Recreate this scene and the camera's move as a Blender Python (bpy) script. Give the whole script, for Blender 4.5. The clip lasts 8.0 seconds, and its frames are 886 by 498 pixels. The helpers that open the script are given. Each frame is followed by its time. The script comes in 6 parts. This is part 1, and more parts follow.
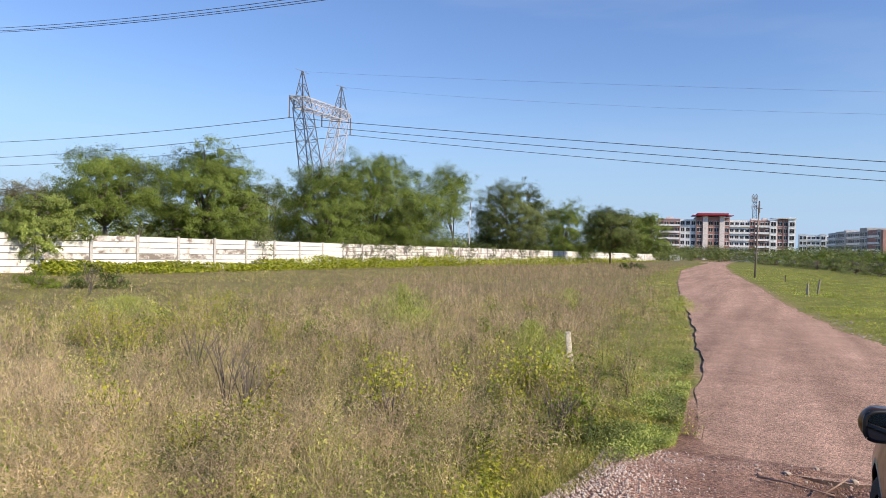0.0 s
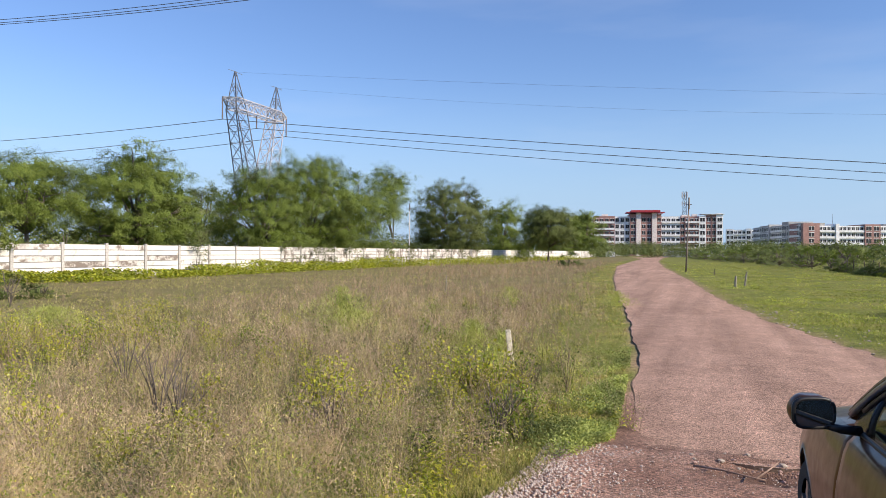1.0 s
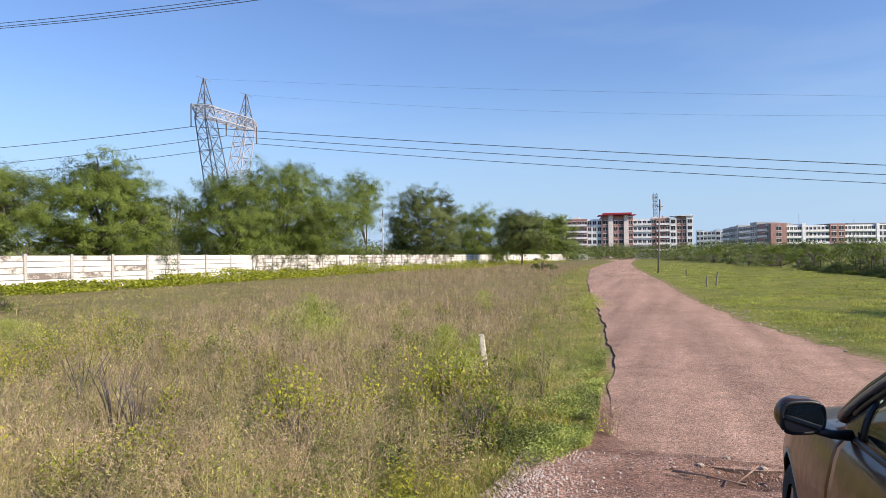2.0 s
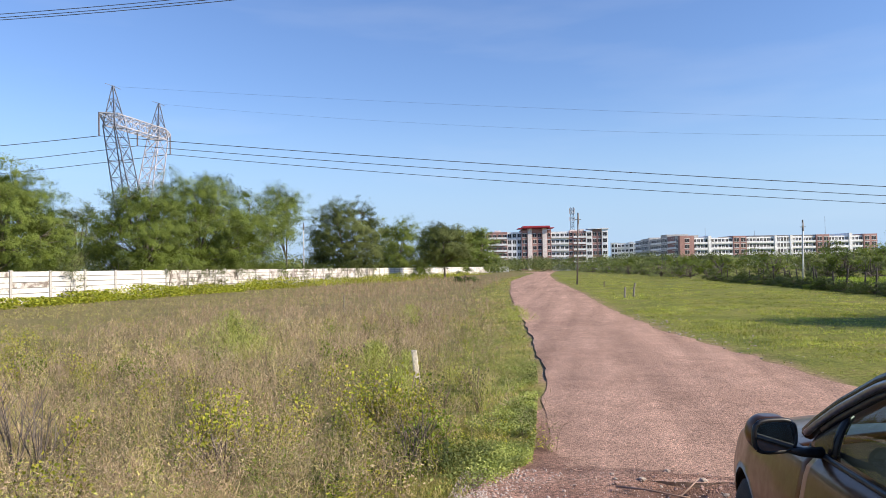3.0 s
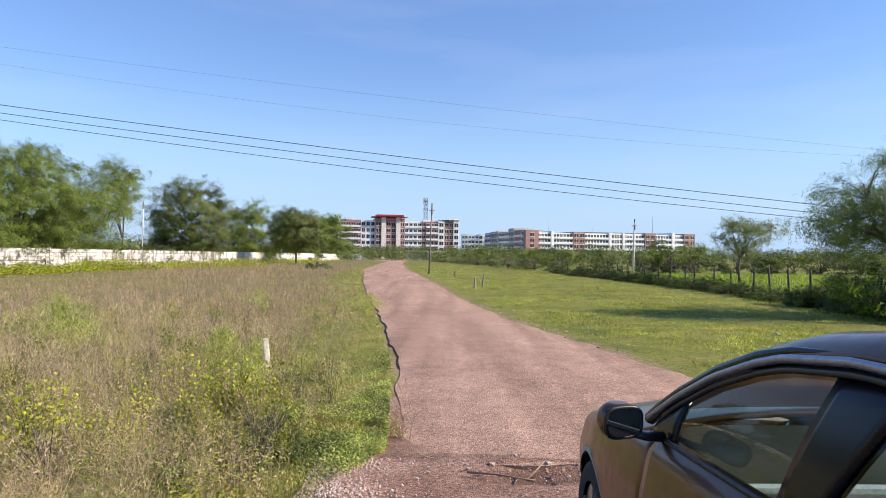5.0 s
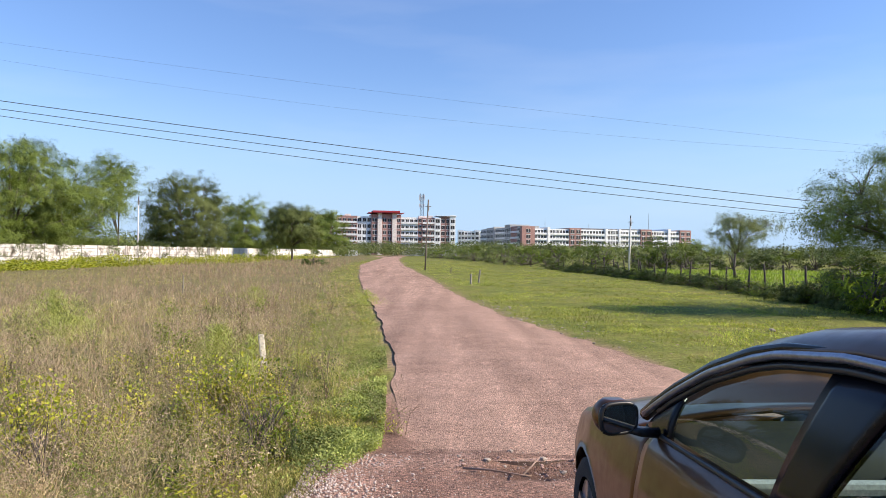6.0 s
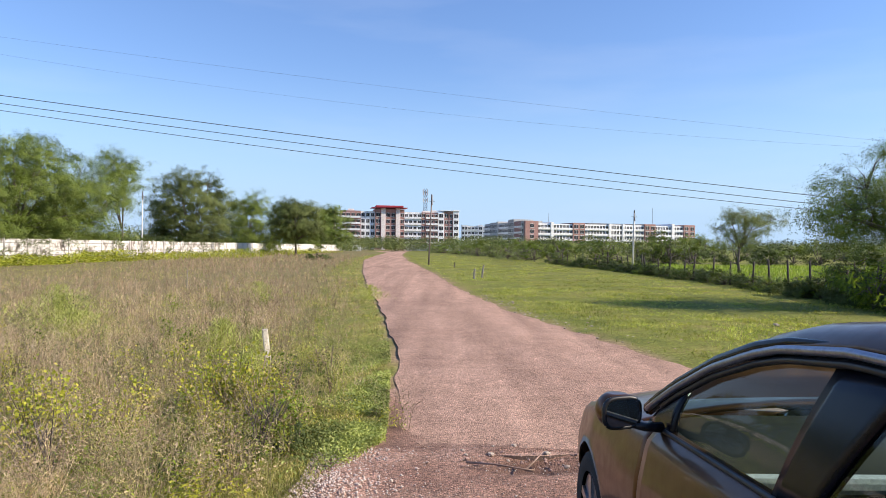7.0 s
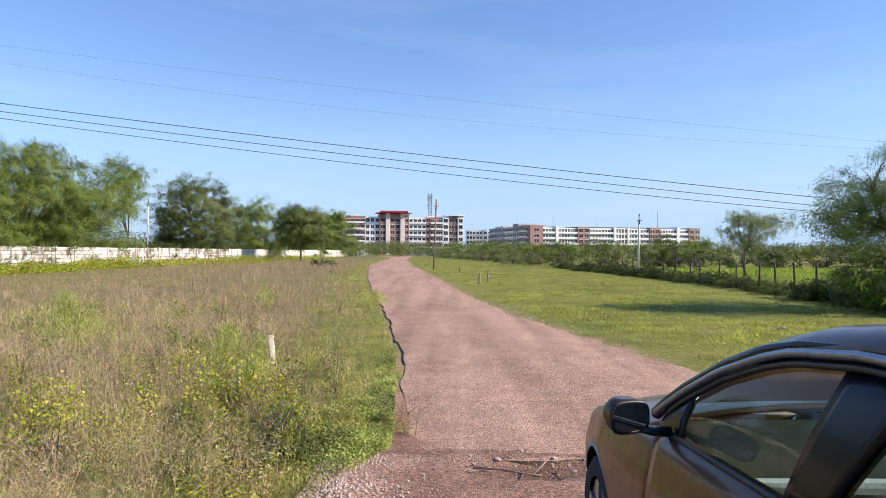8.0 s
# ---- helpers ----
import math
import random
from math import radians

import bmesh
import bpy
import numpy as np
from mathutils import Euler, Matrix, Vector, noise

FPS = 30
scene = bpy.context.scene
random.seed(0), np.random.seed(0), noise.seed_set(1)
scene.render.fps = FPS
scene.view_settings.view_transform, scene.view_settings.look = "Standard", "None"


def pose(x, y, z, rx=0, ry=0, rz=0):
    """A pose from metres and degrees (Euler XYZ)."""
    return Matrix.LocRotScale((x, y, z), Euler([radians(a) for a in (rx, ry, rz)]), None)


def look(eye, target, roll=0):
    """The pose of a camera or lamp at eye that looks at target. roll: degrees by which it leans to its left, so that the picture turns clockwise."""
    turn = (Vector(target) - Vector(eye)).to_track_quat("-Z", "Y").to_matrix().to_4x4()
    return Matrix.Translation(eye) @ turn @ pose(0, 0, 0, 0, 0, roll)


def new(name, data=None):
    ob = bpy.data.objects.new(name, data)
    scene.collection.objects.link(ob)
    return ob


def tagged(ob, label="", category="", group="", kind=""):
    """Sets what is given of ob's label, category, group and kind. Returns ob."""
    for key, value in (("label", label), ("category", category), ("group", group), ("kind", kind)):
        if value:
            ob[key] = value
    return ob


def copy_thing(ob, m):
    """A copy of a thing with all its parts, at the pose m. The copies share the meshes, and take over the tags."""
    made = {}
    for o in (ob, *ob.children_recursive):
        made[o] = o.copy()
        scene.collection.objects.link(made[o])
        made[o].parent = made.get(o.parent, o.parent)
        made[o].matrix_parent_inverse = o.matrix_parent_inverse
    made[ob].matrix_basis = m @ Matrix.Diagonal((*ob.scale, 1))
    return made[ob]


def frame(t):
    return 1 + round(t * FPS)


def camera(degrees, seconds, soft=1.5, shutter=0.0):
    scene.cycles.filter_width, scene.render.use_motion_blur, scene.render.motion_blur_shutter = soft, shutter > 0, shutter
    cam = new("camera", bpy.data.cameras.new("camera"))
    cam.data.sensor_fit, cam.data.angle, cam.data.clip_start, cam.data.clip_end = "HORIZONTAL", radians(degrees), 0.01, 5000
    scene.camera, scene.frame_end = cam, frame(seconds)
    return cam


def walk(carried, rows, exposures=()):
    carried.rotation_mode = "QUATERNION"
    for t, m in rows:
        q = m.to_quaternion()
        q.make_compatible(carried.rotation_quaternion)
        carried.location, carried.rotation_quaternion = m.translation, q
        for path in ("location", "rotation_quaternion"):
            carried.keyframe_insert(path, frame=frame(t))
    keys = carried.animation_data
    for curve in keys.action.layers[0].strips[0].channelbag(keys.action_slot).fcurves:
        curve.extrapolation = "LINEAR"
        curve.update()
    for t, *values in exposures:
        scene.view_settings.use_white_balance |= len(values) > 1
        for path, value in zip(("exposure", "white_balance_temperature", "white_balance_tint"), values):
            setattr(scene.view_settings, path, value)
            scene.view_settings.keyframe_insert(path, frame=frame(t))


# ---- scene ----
cam = camera(65.4, 8.0, soft=0.8)
PATH = [
    (0, (0.258, -0.509, 1.624), (-0.596, 1.299, 1.626), 1.5),
    (0.5, (0.261, -0.483, 1.623), (-0.501, 1.366, 1.633), 0.9),
    (1, (0.254, -0.454, 1.62), (-0.441, 1.421, 1.627), 0.3),
    (2.5, (0.168, -0.138, 1.595), (-0.38, 1.785, 1.633), -1.0),
    (3, (0.051, -0.087, 1.611), (-0.354, 1.871, 1.668), -1.1),
    (3.5, (-0.009, -0.063, 1.613), (-0.244, 1.922, 1.663), -0.6),
    (4, (-0.007, -0.05, 1.616), (-0.102, 1.948, 1.649), 0.1),
    (4.5, (-0.015, -0.047, 1.616), (-0.025, 1.953, 1.641), 0.5),
    (6, (-0.011, -0.04, 1.616), (0.016, 1.96, 1.625), 0.6),
    (6.5, (-0.012, -0.043, 1.616), (0.012, 1.957, 1.617), 0.6),
    (7, (-0.011, -0.041, 1.615), (0.006, 1.959, 1.609), 0.6),
    (7.5, (-0.014, -0.041, 1.616), (-0.003, 1.959, 1.609), 0.4),
    (8, (-0.013, -0.035, 1.615), (-0.01, 1.965, 1.623), 0.2),
]
walk(cam, [(t, look(eye, target, roll)) for t, eye, target, roll in PATH],
     exposures=[(0, 0.44), (1.0, 0.45), (2.5, 0.52), (4.0, 0.62), (6.0, 0.68), (8.0, 0.68)])

# ---- light: low morning sun from the right, behind the camera ----
SUN_FROM = Vector((0.86, -0.13, 0.51)).normalized()
world = bpy.data.worlds.new("world")
scene.world = world
world.use_nodes = True
wn = world.node_tree
sky = wn.nodes.new("ShaderNodeTexSky")
sky.sky_type = "NISHITA"
sky.sun_disc = False
sky.sun_elevation = math.asin(SUN_FROM.z)
sky.sun_rotation = math.atan2(SUN_FROM.x, SUN_FROM.y)
sky.air_density, sky.dust_density, sky.ozone_density = 1.3, 0.0, 6.0
wn.nodes["Background"].inputs["Strength"].default_value = 0.105
tone = wn.nodes.new("ShaderNodeMix")
tone.data_type, tone.blend_type = "RGBA", "MULTIPLY"
tone.inputs[0].default_value, tone.inputs[7].default_value = 1.0, (1.0, 0.97, 1.14, 1)
wn.links.new(sky.outputs[0], tone.inputs[6])
way = wn.nodes.new("ShaderNodeTexCoord")
stretch = wn.nodes.new("ShaderNodeMapping")
stretch.inputs["Scale"].default_value, stretch.inputs["Rotation"].default_value = (1.6, 1.1, 9.0), (0.12, -0.1, 0.5)
wn.links.new(way.outputs["Generated"], stretch.inputs["Vector"])
wisp = wn.nodes.new("ShaderNodeTexNoise")
wisp.inputs["Scale"].default_value, wisp.inputs["Detail"].default_value = 2.1, 6
wn.links.new(stretch.outputs[0], wisp.inputs["Vector"])
thin = wn.nodes.new("ShaderNodeMapRange")
thin.inputs[1].default_value, thin.inputs[2].default_value, thin.inputs[4].default_value = 0.50, 0.82, 0.10
wn.links.new(wisp.outputs["Fac"], thin.inputs[0])
veil = wn.nodes.new("ShaderNodeMix")
veil.data_type = "RGBA"
veil.inputs[7].default_value = (6.0, 6.3, 7.0, 1)
wn.links.new(thin.outputs[0], veil.inputs[0])
height = wn.nodes.new("ShaderNodeSeparateXYZ")
wn.links.new(way.outputs["Generated"], height.inputs[0])
low = wn.nodes.new("ShaderNodeMapRange")
low.interpolation_type = "SMOOTHSTEP"
low.inputs[1].default_value, low.inputs[2].default_value, low.inputs[3].default_value, low.inputs[4].default_value = -0.02, 0.26, 0.92, 0.0
wn.links.new(height.outputs["Z"], low.inputs[0])
haze = wn.nodes.new("ShaderNodeMix")
haze.data_type = "RGBA"
haze.inputs[7].default_value = (2.85, 4.25, 6.15, 1)
wn.links.new(low.outputs[0], haze.inputs[0])
wn.links.new(tone.outputs[2], haze.inputs[6])
wn.links.new(haze.outputs[2], veil.inputs[6])
wn.links.new(veil.outputs[2], wn.nodes["Background"].inputs["Color"])
sun_data = bpy.data.lights.new("sun", "SUN")
sun_data.energy, sun_data.angle, sun_data.color = 5.0, radians(0.6), (1.0, 0.88, 0.72)
sun = new("sun", sun_data)
sun.matrix_world = look((60, -40, 80), (60 - SUN_FROM.x, -40 - SUN_FROM.y, 80 - SUN_FROM.z))


# ---- materials ----
def ramp(nt, fac, stops):
    n = nt.nodes.new("ShaderNodeValToRGB")
    while len(n.color_ramp.elements) < len(stops):
        n.color_ramp.elements.new(0.5)
    for e, (p, c) in zip(n.color_ramp.elements, stops):
        e.position, e.color = p, (*c, 1)
    nt.links.new(fac, n.inputs[0])
    return n.outputs[0]


def noise_node(nt, scale, detail=4, rough=0.6, vector=None):
    n = nt.nodes.new("ShaderNodeTexNoise")
    n.inputs["Scale"].default_value, n.inputs["Detail"].default_value, n.inputs["Roughness"].default_value = scale, detail, rough
    nt.links.new(vector or place(nt), n.inputs["Vector"])
    return n.outputs["Fac"]


def place(nt):
    for n in nt.nodes:
        if n.type == "NEW_GEOMETRY":
            return n.outputs["Position"]
    return nt.nodes.new("ShaderNodeNewGeometry").outputs["Position"]


def mix(nt, a, b, fac, mode="MIX"):
    n = nt.nodes.new("ShaderNodeMix")
    n.data_type, n.blend_type = "RGBA", mode
    for sock, v in ((n.inputs[0], fac), (n.inputs[6], a), (n.inputs[7], b)):
        if isinstance(v, (int, float)):
            sock.default_value = v
        elif isinstance(v, tuple):
            sock.default_value = (*v, 1)
        else:
            nt.links.new(v, sock)
    return n.outputs[2]


def shades(c, spread):
    return [tuple(min(1, v * f) for v in c) for f in (1 - spread, 1, 1 + spread)]


def surface(name, color, spread=0.25, coarse=1.0, fine=20.0, rough=0.8, metal=0.0, bump=0.2, depth=0.01, second=None, second_at=0.62, coat=0.0):
    """A surface with coarse stains, fine grain and relief; second: a colour that shows in patches."""
    m = bpy.data.materials.new(name)
    m.use_nodes = True
    nt = m.node_tree
    b = nt.nodes["Principled BSDF"]
    lo, mid, hi = shades(color, spread)
    big = ramp(nt, noise_node(nt, coarse), [(0.3, lo), (0.5, mid), (0.72, hi)])
    grain = noise_node(nt, fine, 5, 0.7)
    col = mix(nt, big, ramp(nt, grain, [(0.3, (0.72, 0.72, 0.72)), (0.7, (1.18, 1.18, 1.18))]), 1.0, "MULTIPLY")
    if second:
        patch = ramp(nt, noise_node(nt, coarse * 2.3, 6, 0.7), [(second_at - 0.06, (0, 0, 0)), (second_at + 0.06, (1, 1, 1))])
        col = mix(nt, col, second, patch)
    nt.links.new(col, b.inputs["Base Color"])
    b.inputs["Roughness"].default_value, b.inputs["Metallic"].default_value = rough, metal
    b.inputs["Coat Weight"].default_value = coat
    if bump:
        bn = nt.nodes.new("ShaderNodeBump")
        bn.inputs["Strength"].default_value, bn.inputs["Distance"].default_value = bump, depth
        nt.links.new(grain, bn.inputs["Height"])
        nt.links.new(bn.outputs[0], b.inputs["Normal"])
    return m


def foliage(name, stops, coarse=0.15, through_light=0.35, rough=0.6, patch=0.35, gain=1.0, fine=0.0, fine_scale=2.4):
    """Leaves and blades: each one takes its own shade, in drifts of lighter and darker growth."""
    m = bpy.data.materials.new(name)
    m.use_nodes = True
    nt = m.node_tree
    b = nt.nodes["Principled BSDF"]
    geo = place(nt).node
    n = len(stops)
    col = ramp(nt, geo.outputs["Random Per Island"], [(i / max(1, n - 1), tuple(v * gain for v in c)) for i, c in enumerate(stops)])
    drift = ramp(nt, noise_node(nt, coarse, 3), [(0.32, (1 - patch,) * 3), (0.68, (1 + patch, 1 + patch, 1 + patch * 0.8))])
    col = mix(nt, col, drift, 1.0, "MULTIPLY")
    if fine:
        clumps = ramp(nt, noise_node(nt, fine_scale, 3, 0.55), [(0.36, (1 - fine, 1 - fine, 1 - fine)), (0.5, (1, 1, 1)), (0.64, (1 + fine, 1 + fine * 0.92, 1 + fine * 0.7))])
        col = mix(nt, col, clumps, 1.0, "MULTIPLY")
    nt.links.new(col, b.inputs["Base Color"])
    b.inputs["Roughness"].default_value = rough
    b.inputs["Specular IOR Level"].default_value = 0.25
    tr = nt.nodes.new("ShaderNodeBsdfTranslucent")
    nt.links.new(mix(nt, col, (1.0, 1.0, 0.55), 1.0, "MULTIPLY"), tr.inputs["Color"])
    ms = nt.nodes.new("ShaderNodeMixShader")
    ms.inputs[0].default_value = through_light
    nt.links.new(b.outputs[0], ms.inputs[1])
    nt.links.new(tr.outputs[0], ms.inputs[2])
    nt.links.new(ms.outputs[0], nt.nodes["Material Output"].inputs["Surface"])
    return m


M_STEEL = surface("galvanised_steel", (0.21, 0.23, 0.27), 0.15, 0.5, 6, 0.5, 0.3, 0)
# Pale copy of the steel: sunlight on the right leg is in the colour.
M_STEEL_LIT = surface("sunlit_pale_steel", (0.46, 0.44, 0.46), 0.2, 0.5, 6, 0.6, 0.0, 0)
M_INSULATOR = surface("brown_porcelain", (0.16, 0.13, 0.12), 0.2, 2, 9, 0.3, 0, 0)
M_WIRE = surface("aluminium_conductor", (0.14, 0.15, 0.17), 0.1, 1, 9, 0.6, 0.3, 0)
M_WALL = surface("whitewashed_concrete", (0.74, 0.70, 0.65), 0.12, 0.6, 9, 0.85, 0, 0.4, 0.02, (0.42, 0.36, 0.31), 0.64)
# Dark patches hold dirt stains and painted vine shadows in one colour.
M_WALL_STAIN_SHADE = surface("stained_vine_shaded_whitewash", (0.66, 0.62, 0.57), 0.2, 0.7, 9, 0.85, 0, 0.4, 0.02, (0.20, 0.16, 0.135), 0.53)
# Post whitewash is darkened to draw the shaded gaps beside the panels.
M_WALL_POST = surface("shade_dimmed_whitewash", (0.46, 0.43, 0.40), 0.1, 0.9, 12, 0.85, 0, 0.4, 0.02, (0.34, 0.32, 0.29), 0.64)
M_JOINT = surface("grimy_joint", (0.16, 0.145, 0.13), 0.3, 1.5, 14, 0.95, 0, 0.3)
M_WHITE = surface("white_facade_paint", (0.80, 0.80, 0.80), 0.05, 0.12, 1.2, 0.85, 0, 0, 0.01, (0.66, 0.64, 0.62), 0.68)
M_BRICK = surface("brick_red_facade_paint", (0.36, 0.205, 0.18), 0.12, 0.15, 1.4, 0.85, 0, 0, 0.01, (0.33, 0.20, 0.17), 0.66)
M_PINK = surface("pale_pink_facade_paint", (0.78, 0.70, 0.66), 0.1, 0.15, 1.4, 0.85, 0, 0)
M_RED = surface("red_roof_paint", (0.42, 0.035, 0.05), 0.12, 0.2, 2, 0.6, 0, 0)
M_GREY_FACADE = surface("grey_facade", (0.44, 0.43, 0.42), 0.2, 0.12, 1.2, 0.9, 0, 0, 0.01, (0.28, 0.27, 0.27), 0.6)
M_ROOF_DARK = surface("dark_roof_sheeting", (0.13, 0.13, 0.14), 0.2, 0.3, 2, 0.6, 0.1, 0)
M_WINDOW = surface("dark_window_glass", (0.018, 0.018, 0.022), 0.2, 0.5, 3, 0.5, 0, 0)
M_TIMBER = surface("weathered_timber", (0.13, 0.105, 0.085), 0.35, 3, 30, 0.9, 0, 0.5, 0.01)
M_POLE = surface("pale_concrete_pole", (0.62, 0.60, 0.57), 0.15, 1, 12, 0.9, 0, 0.3)
M_POLE_DARK = surface("rusty_steel_pole", (0.20, 0.16, 0.14), 0.25, 1, 12, 0.7, 0.2, 0.2)
M_BARK = surface("grey_brown_bark", (0.13, 0.105, 0.085), 0.35, 1.5, 18, 0.95, 0, 0.6, 0.02)


# ---- mesh helpers ----
def link_mesh(name, verts, faces, material, parent=None, label="", smooth=False):
    me = bpy.data.meshes.new(name)
    me.from_pydata(verts, [], faces)
    me.materials.append(material)
    if smooth:
        me.polygons.foreach_set("use_smooth", [True] * len(me.polygons))
    ob = new(name, me)
    ob.parent = parent
    return tagged(ob, label)


def fast_mesh(name, co, tris, material, parent=None):
    """A triangle mesh from numpy arrays."""
    me = bpy.data.meshes.new(name)
    n = len(tris)
    me.vertices.add(len(co))
    me.vertices.foreach_set("co", np.asarray(co, np.float32).ravel())
    me.loops.add(3 * n)
    me.loops.foreach_set("vertex_index", np.asarray(tris, np.int32).ravel())
    me.polygons.add(n)
    me.polygons.foreach_set("loop_start", np.arange(0, 3 * n, 3, dtype=np.int32))
    me.update(calc_edges=True)
    me.materials.append(material)
    ob = new(name, me)
    ob.parent = parent
    return ob


def part(name, bm, material, parent=None, label="", smooth=False):
    me = bpy.data.meshes.new(name)
    bm.to_mesh(me)
    bm.free()
    me.materials.append(material)
    if smooth:
        me.polygons.foreach_set("use_smooth", [True] * len(me.polygons))
    ob = new(name, me)
    ob.parent = parent
    return tagged(ob, label)


def thing(name, label, category, group="", m=None):
    ob = tagged(new(name), label, category, group)
    if m is not None:
        ob.matrix_basis = m
    return ob


def add_box(bm, x0, x1, y0, y1, z0, z1, bevel=0.0):
    r = bmesh.ops.create_cube(bm, size=1, matrix=Matrix.LocRotScale(((x0 + x1) / 2, (y0 + y1) / 2, (z0 + z1) / 2), None, (x1 - x0, y1 - y0, z1 - z0)))
    if bevel:
        es = list({e for v in r["verts"] for e in v.link_edges})
        bmesh.ops.bevel(bm, geom=es, offset=bevel, segments=2, affect="EDGES", profile=0.6)
    return r["verts"]


def box(*a, bevel=0.0):
    bm = bmesh.new()
    add_box(bm, *a, bevel=bevel)
    return bm


def tube_data(points, radii, sides=5):
    """Vertices and faces of a tapered tube along points."""
    vs, fs = [], []
    pts = [Vector(p) for p in points]
    for i, p in enumerate(pts):
        d = (pts[min(i + 1, len(pts) - 1)] - pts[max(i - 1, 0)]).normalized()
        a = d.orthogonal().normalized()
        b = d.cross(a)
        for k in range(sides):
            w = 2 * math.pi * k / sides
            vs.append(tuple(p + (a * math.cos(w) + b * math.sin(w)) * radii[i]))
    for i in range(len(pts) - 1):
        for k in range(sides):
            k2 = (k + 1) % sides
            fs.append((i * sides + k, i * sides + k2, (i + 1) * sides + k2, (i + 1) * sides + k))
    fs.append(tuple(range(sides))[::-1])
    fs.append(tuple(range((len(pts) - 1) * sides, len(pts) * sides)))
    return vs, fs


def tubes(list_of):
    """Several tubes, each (points, radii, sides), joined into one part's geometry."""
    V, F = [], []
    for points, radii, sides in list_of:
        v, f = tube_data(points, radii, sides)
        o = len(V)
        V += v
        F += [tuple(i + o for i in q) for q in f]
    return V, F


# ---- plan of the road ----
ROAD_Y = [-9, 4, 6.2, 9.2, 11.3, 17.4, 26.2, 44, 79, 131, 160, 185, 210]
ROAD_L = [-0.3, -0.3, -0.36, -0.53, -0.71, -1.4, -2.63, -4.74, -8.36, -11.0, -11.9, -13.5, -19]
ROAD_R = [4.6, 3.9, 3.6, 3.33, 2.96, 1.74, 0.81, -0.45, -3.41, -6.7, -7.8, -8.6, -9.5]


def road_left(y):
    return np.interp(y, ROAD_Y, ROAD_L)


def road_right(y):
    return np.interp(y, ROAD_Y, ROAD_R)


def wob(x, y, s, seed=0.0):
    return noise.noise((x * s + seed, y * s - seed, seed * 1.7))


# ---- ground: one sheet to the horizon ----
def spaced(a, b, lo, hi, step, grow):
    xs = list(np.arange(lo, hi, step))
    d, x = step, hi
    while x < b:
        xs.append(x)
        d *= grow
        x += d
    d, x = step, lo
    while x > a:
        d *= grow
        x -= d
        xs.append(x)
    return np.array(sorted(xs))


def build_ground():
    xs = spaced(-2600, 2600, -14, 14, 0.22, 1.16)
    ys = spaced(-2600, 4200, -6, 34, 0.26, 1.14)
    nx, ny = len(xs), len(ys)
    verts, lawn, soil = [], [], []
    for y in ys:
        l, r = road_left(y), road_right(y)
        for x in xs:
            d = max(l - x, x - r)
            h = 0.0
            if d > 0 and abs(x) < 300 and y < 400:
                k = min(1.0, d / 1.5)
                h = k * (0.05 * wob(x, y, 0.4, 3.1) + 0.03 * wob(x, y, 1.7, 5.2)) + 0.015
            if y < 6.2 and x > -1.6:
                h = min(h, -0.02 if x < -0.35 else -0.16)
            verts.append((x, y, h - (0.006 if d <= 0 else 0.0)))
            lawn.append(1.0 if x > r else max(0.0, min(1.0, 1 - (l - 1.5 - x + 1.0 * wob(x, y, 0.5, 9.0)) / 1.2)))
            soil.append(max(0.0, min(1.0, 1.2 - (x - r) / (0.36 + 0.4 * wob(x, y, 0.7, 6.6)))) * (0.55 + 0.9 * wob(x, y, 1.9, 3.3)) if x > r else (max(0.0, 1.0 - (l - x) / (0.24 if y < 8.5 else 0.06)) if x < l else 1.0))
    faces = [(j * nx + i, j * nx + i + 1, (j + 1) * nx + i + 1, (j + 1) * nx + i) for j in range(ny - 1) for i in range(nx - 1)]
    m = bpy.data.materials.new("field_soil_and_turf")
    m.use_nodes = True
    nt = m.node_tree
    b = nt.nodes["Principled BSDF"]

    def attr(n):
        a = nt.nodes.new("ShaderNodeAttribute")
        a.attribute_name = n
        return a.outputs["Fac"]
    grain = noise_node(nt, 15, 8, 0.75)
    field = ramp(nt, noise_node(nt, 0.35, 5), [(0.3, (0.135, 0.118, 0.052)), (0.5, (0.205, 0.170, 0.080)), (0.7, (0.195, 0.185, 0.068))])
    turf = ramp(nt, noise_node(nt, 0.5, 6, 0.7), [(0.3, (0.11, 0.13, 0.03)), (0.5, (0.18, 0.19, 0.045)), (0.62, (0.22, 0.20, 0.06)), (0.75, (0.20, 0.15, 0.09))])
    col = mix(nt, field, turf, attr("lawn"))
    col = mix(nt, col, (0.33, 0.22, 0.15), attr("soil"))
    col = mix(nt, col, ramp(nt, grain, [(0.32, (0.38, 0.38, 0.36)), (0.5, (0.95, 0.95, 0.95)), (0.68, (1.6, 1.6, 1.5))]), 1.0, "MULTIPLY")
    nt.links.new(col, b.inputs["Base Color"])
    b.inputs["Roughness"].default_value = 0.95
    b.inputs["Specular IOR Level"].default_value = 0.1
    bn = nt.nodes.new("ShaderNodeBump")
    bn.inputs["Strength"].default_value, bn.inputs["Distance"].default_value = 0.6, 0.04
    nt.links.new(grain, bn.inputs["Height"])
    nt.links.new(bn.outputs[0], b.inputs["Normal"])
    ob = link_mesh("ground", verts, faces, m, smooth=True)
    for n, vals in (("lawn", lawn), ("soil", soil)):
        ob.data.attributes.new(n, "FLOAT", "POINT").data.foreach_set("value", vals)
    return tagged(ob, "flat dry field soil and green turf", "ground", kind="structure")


build_ground()


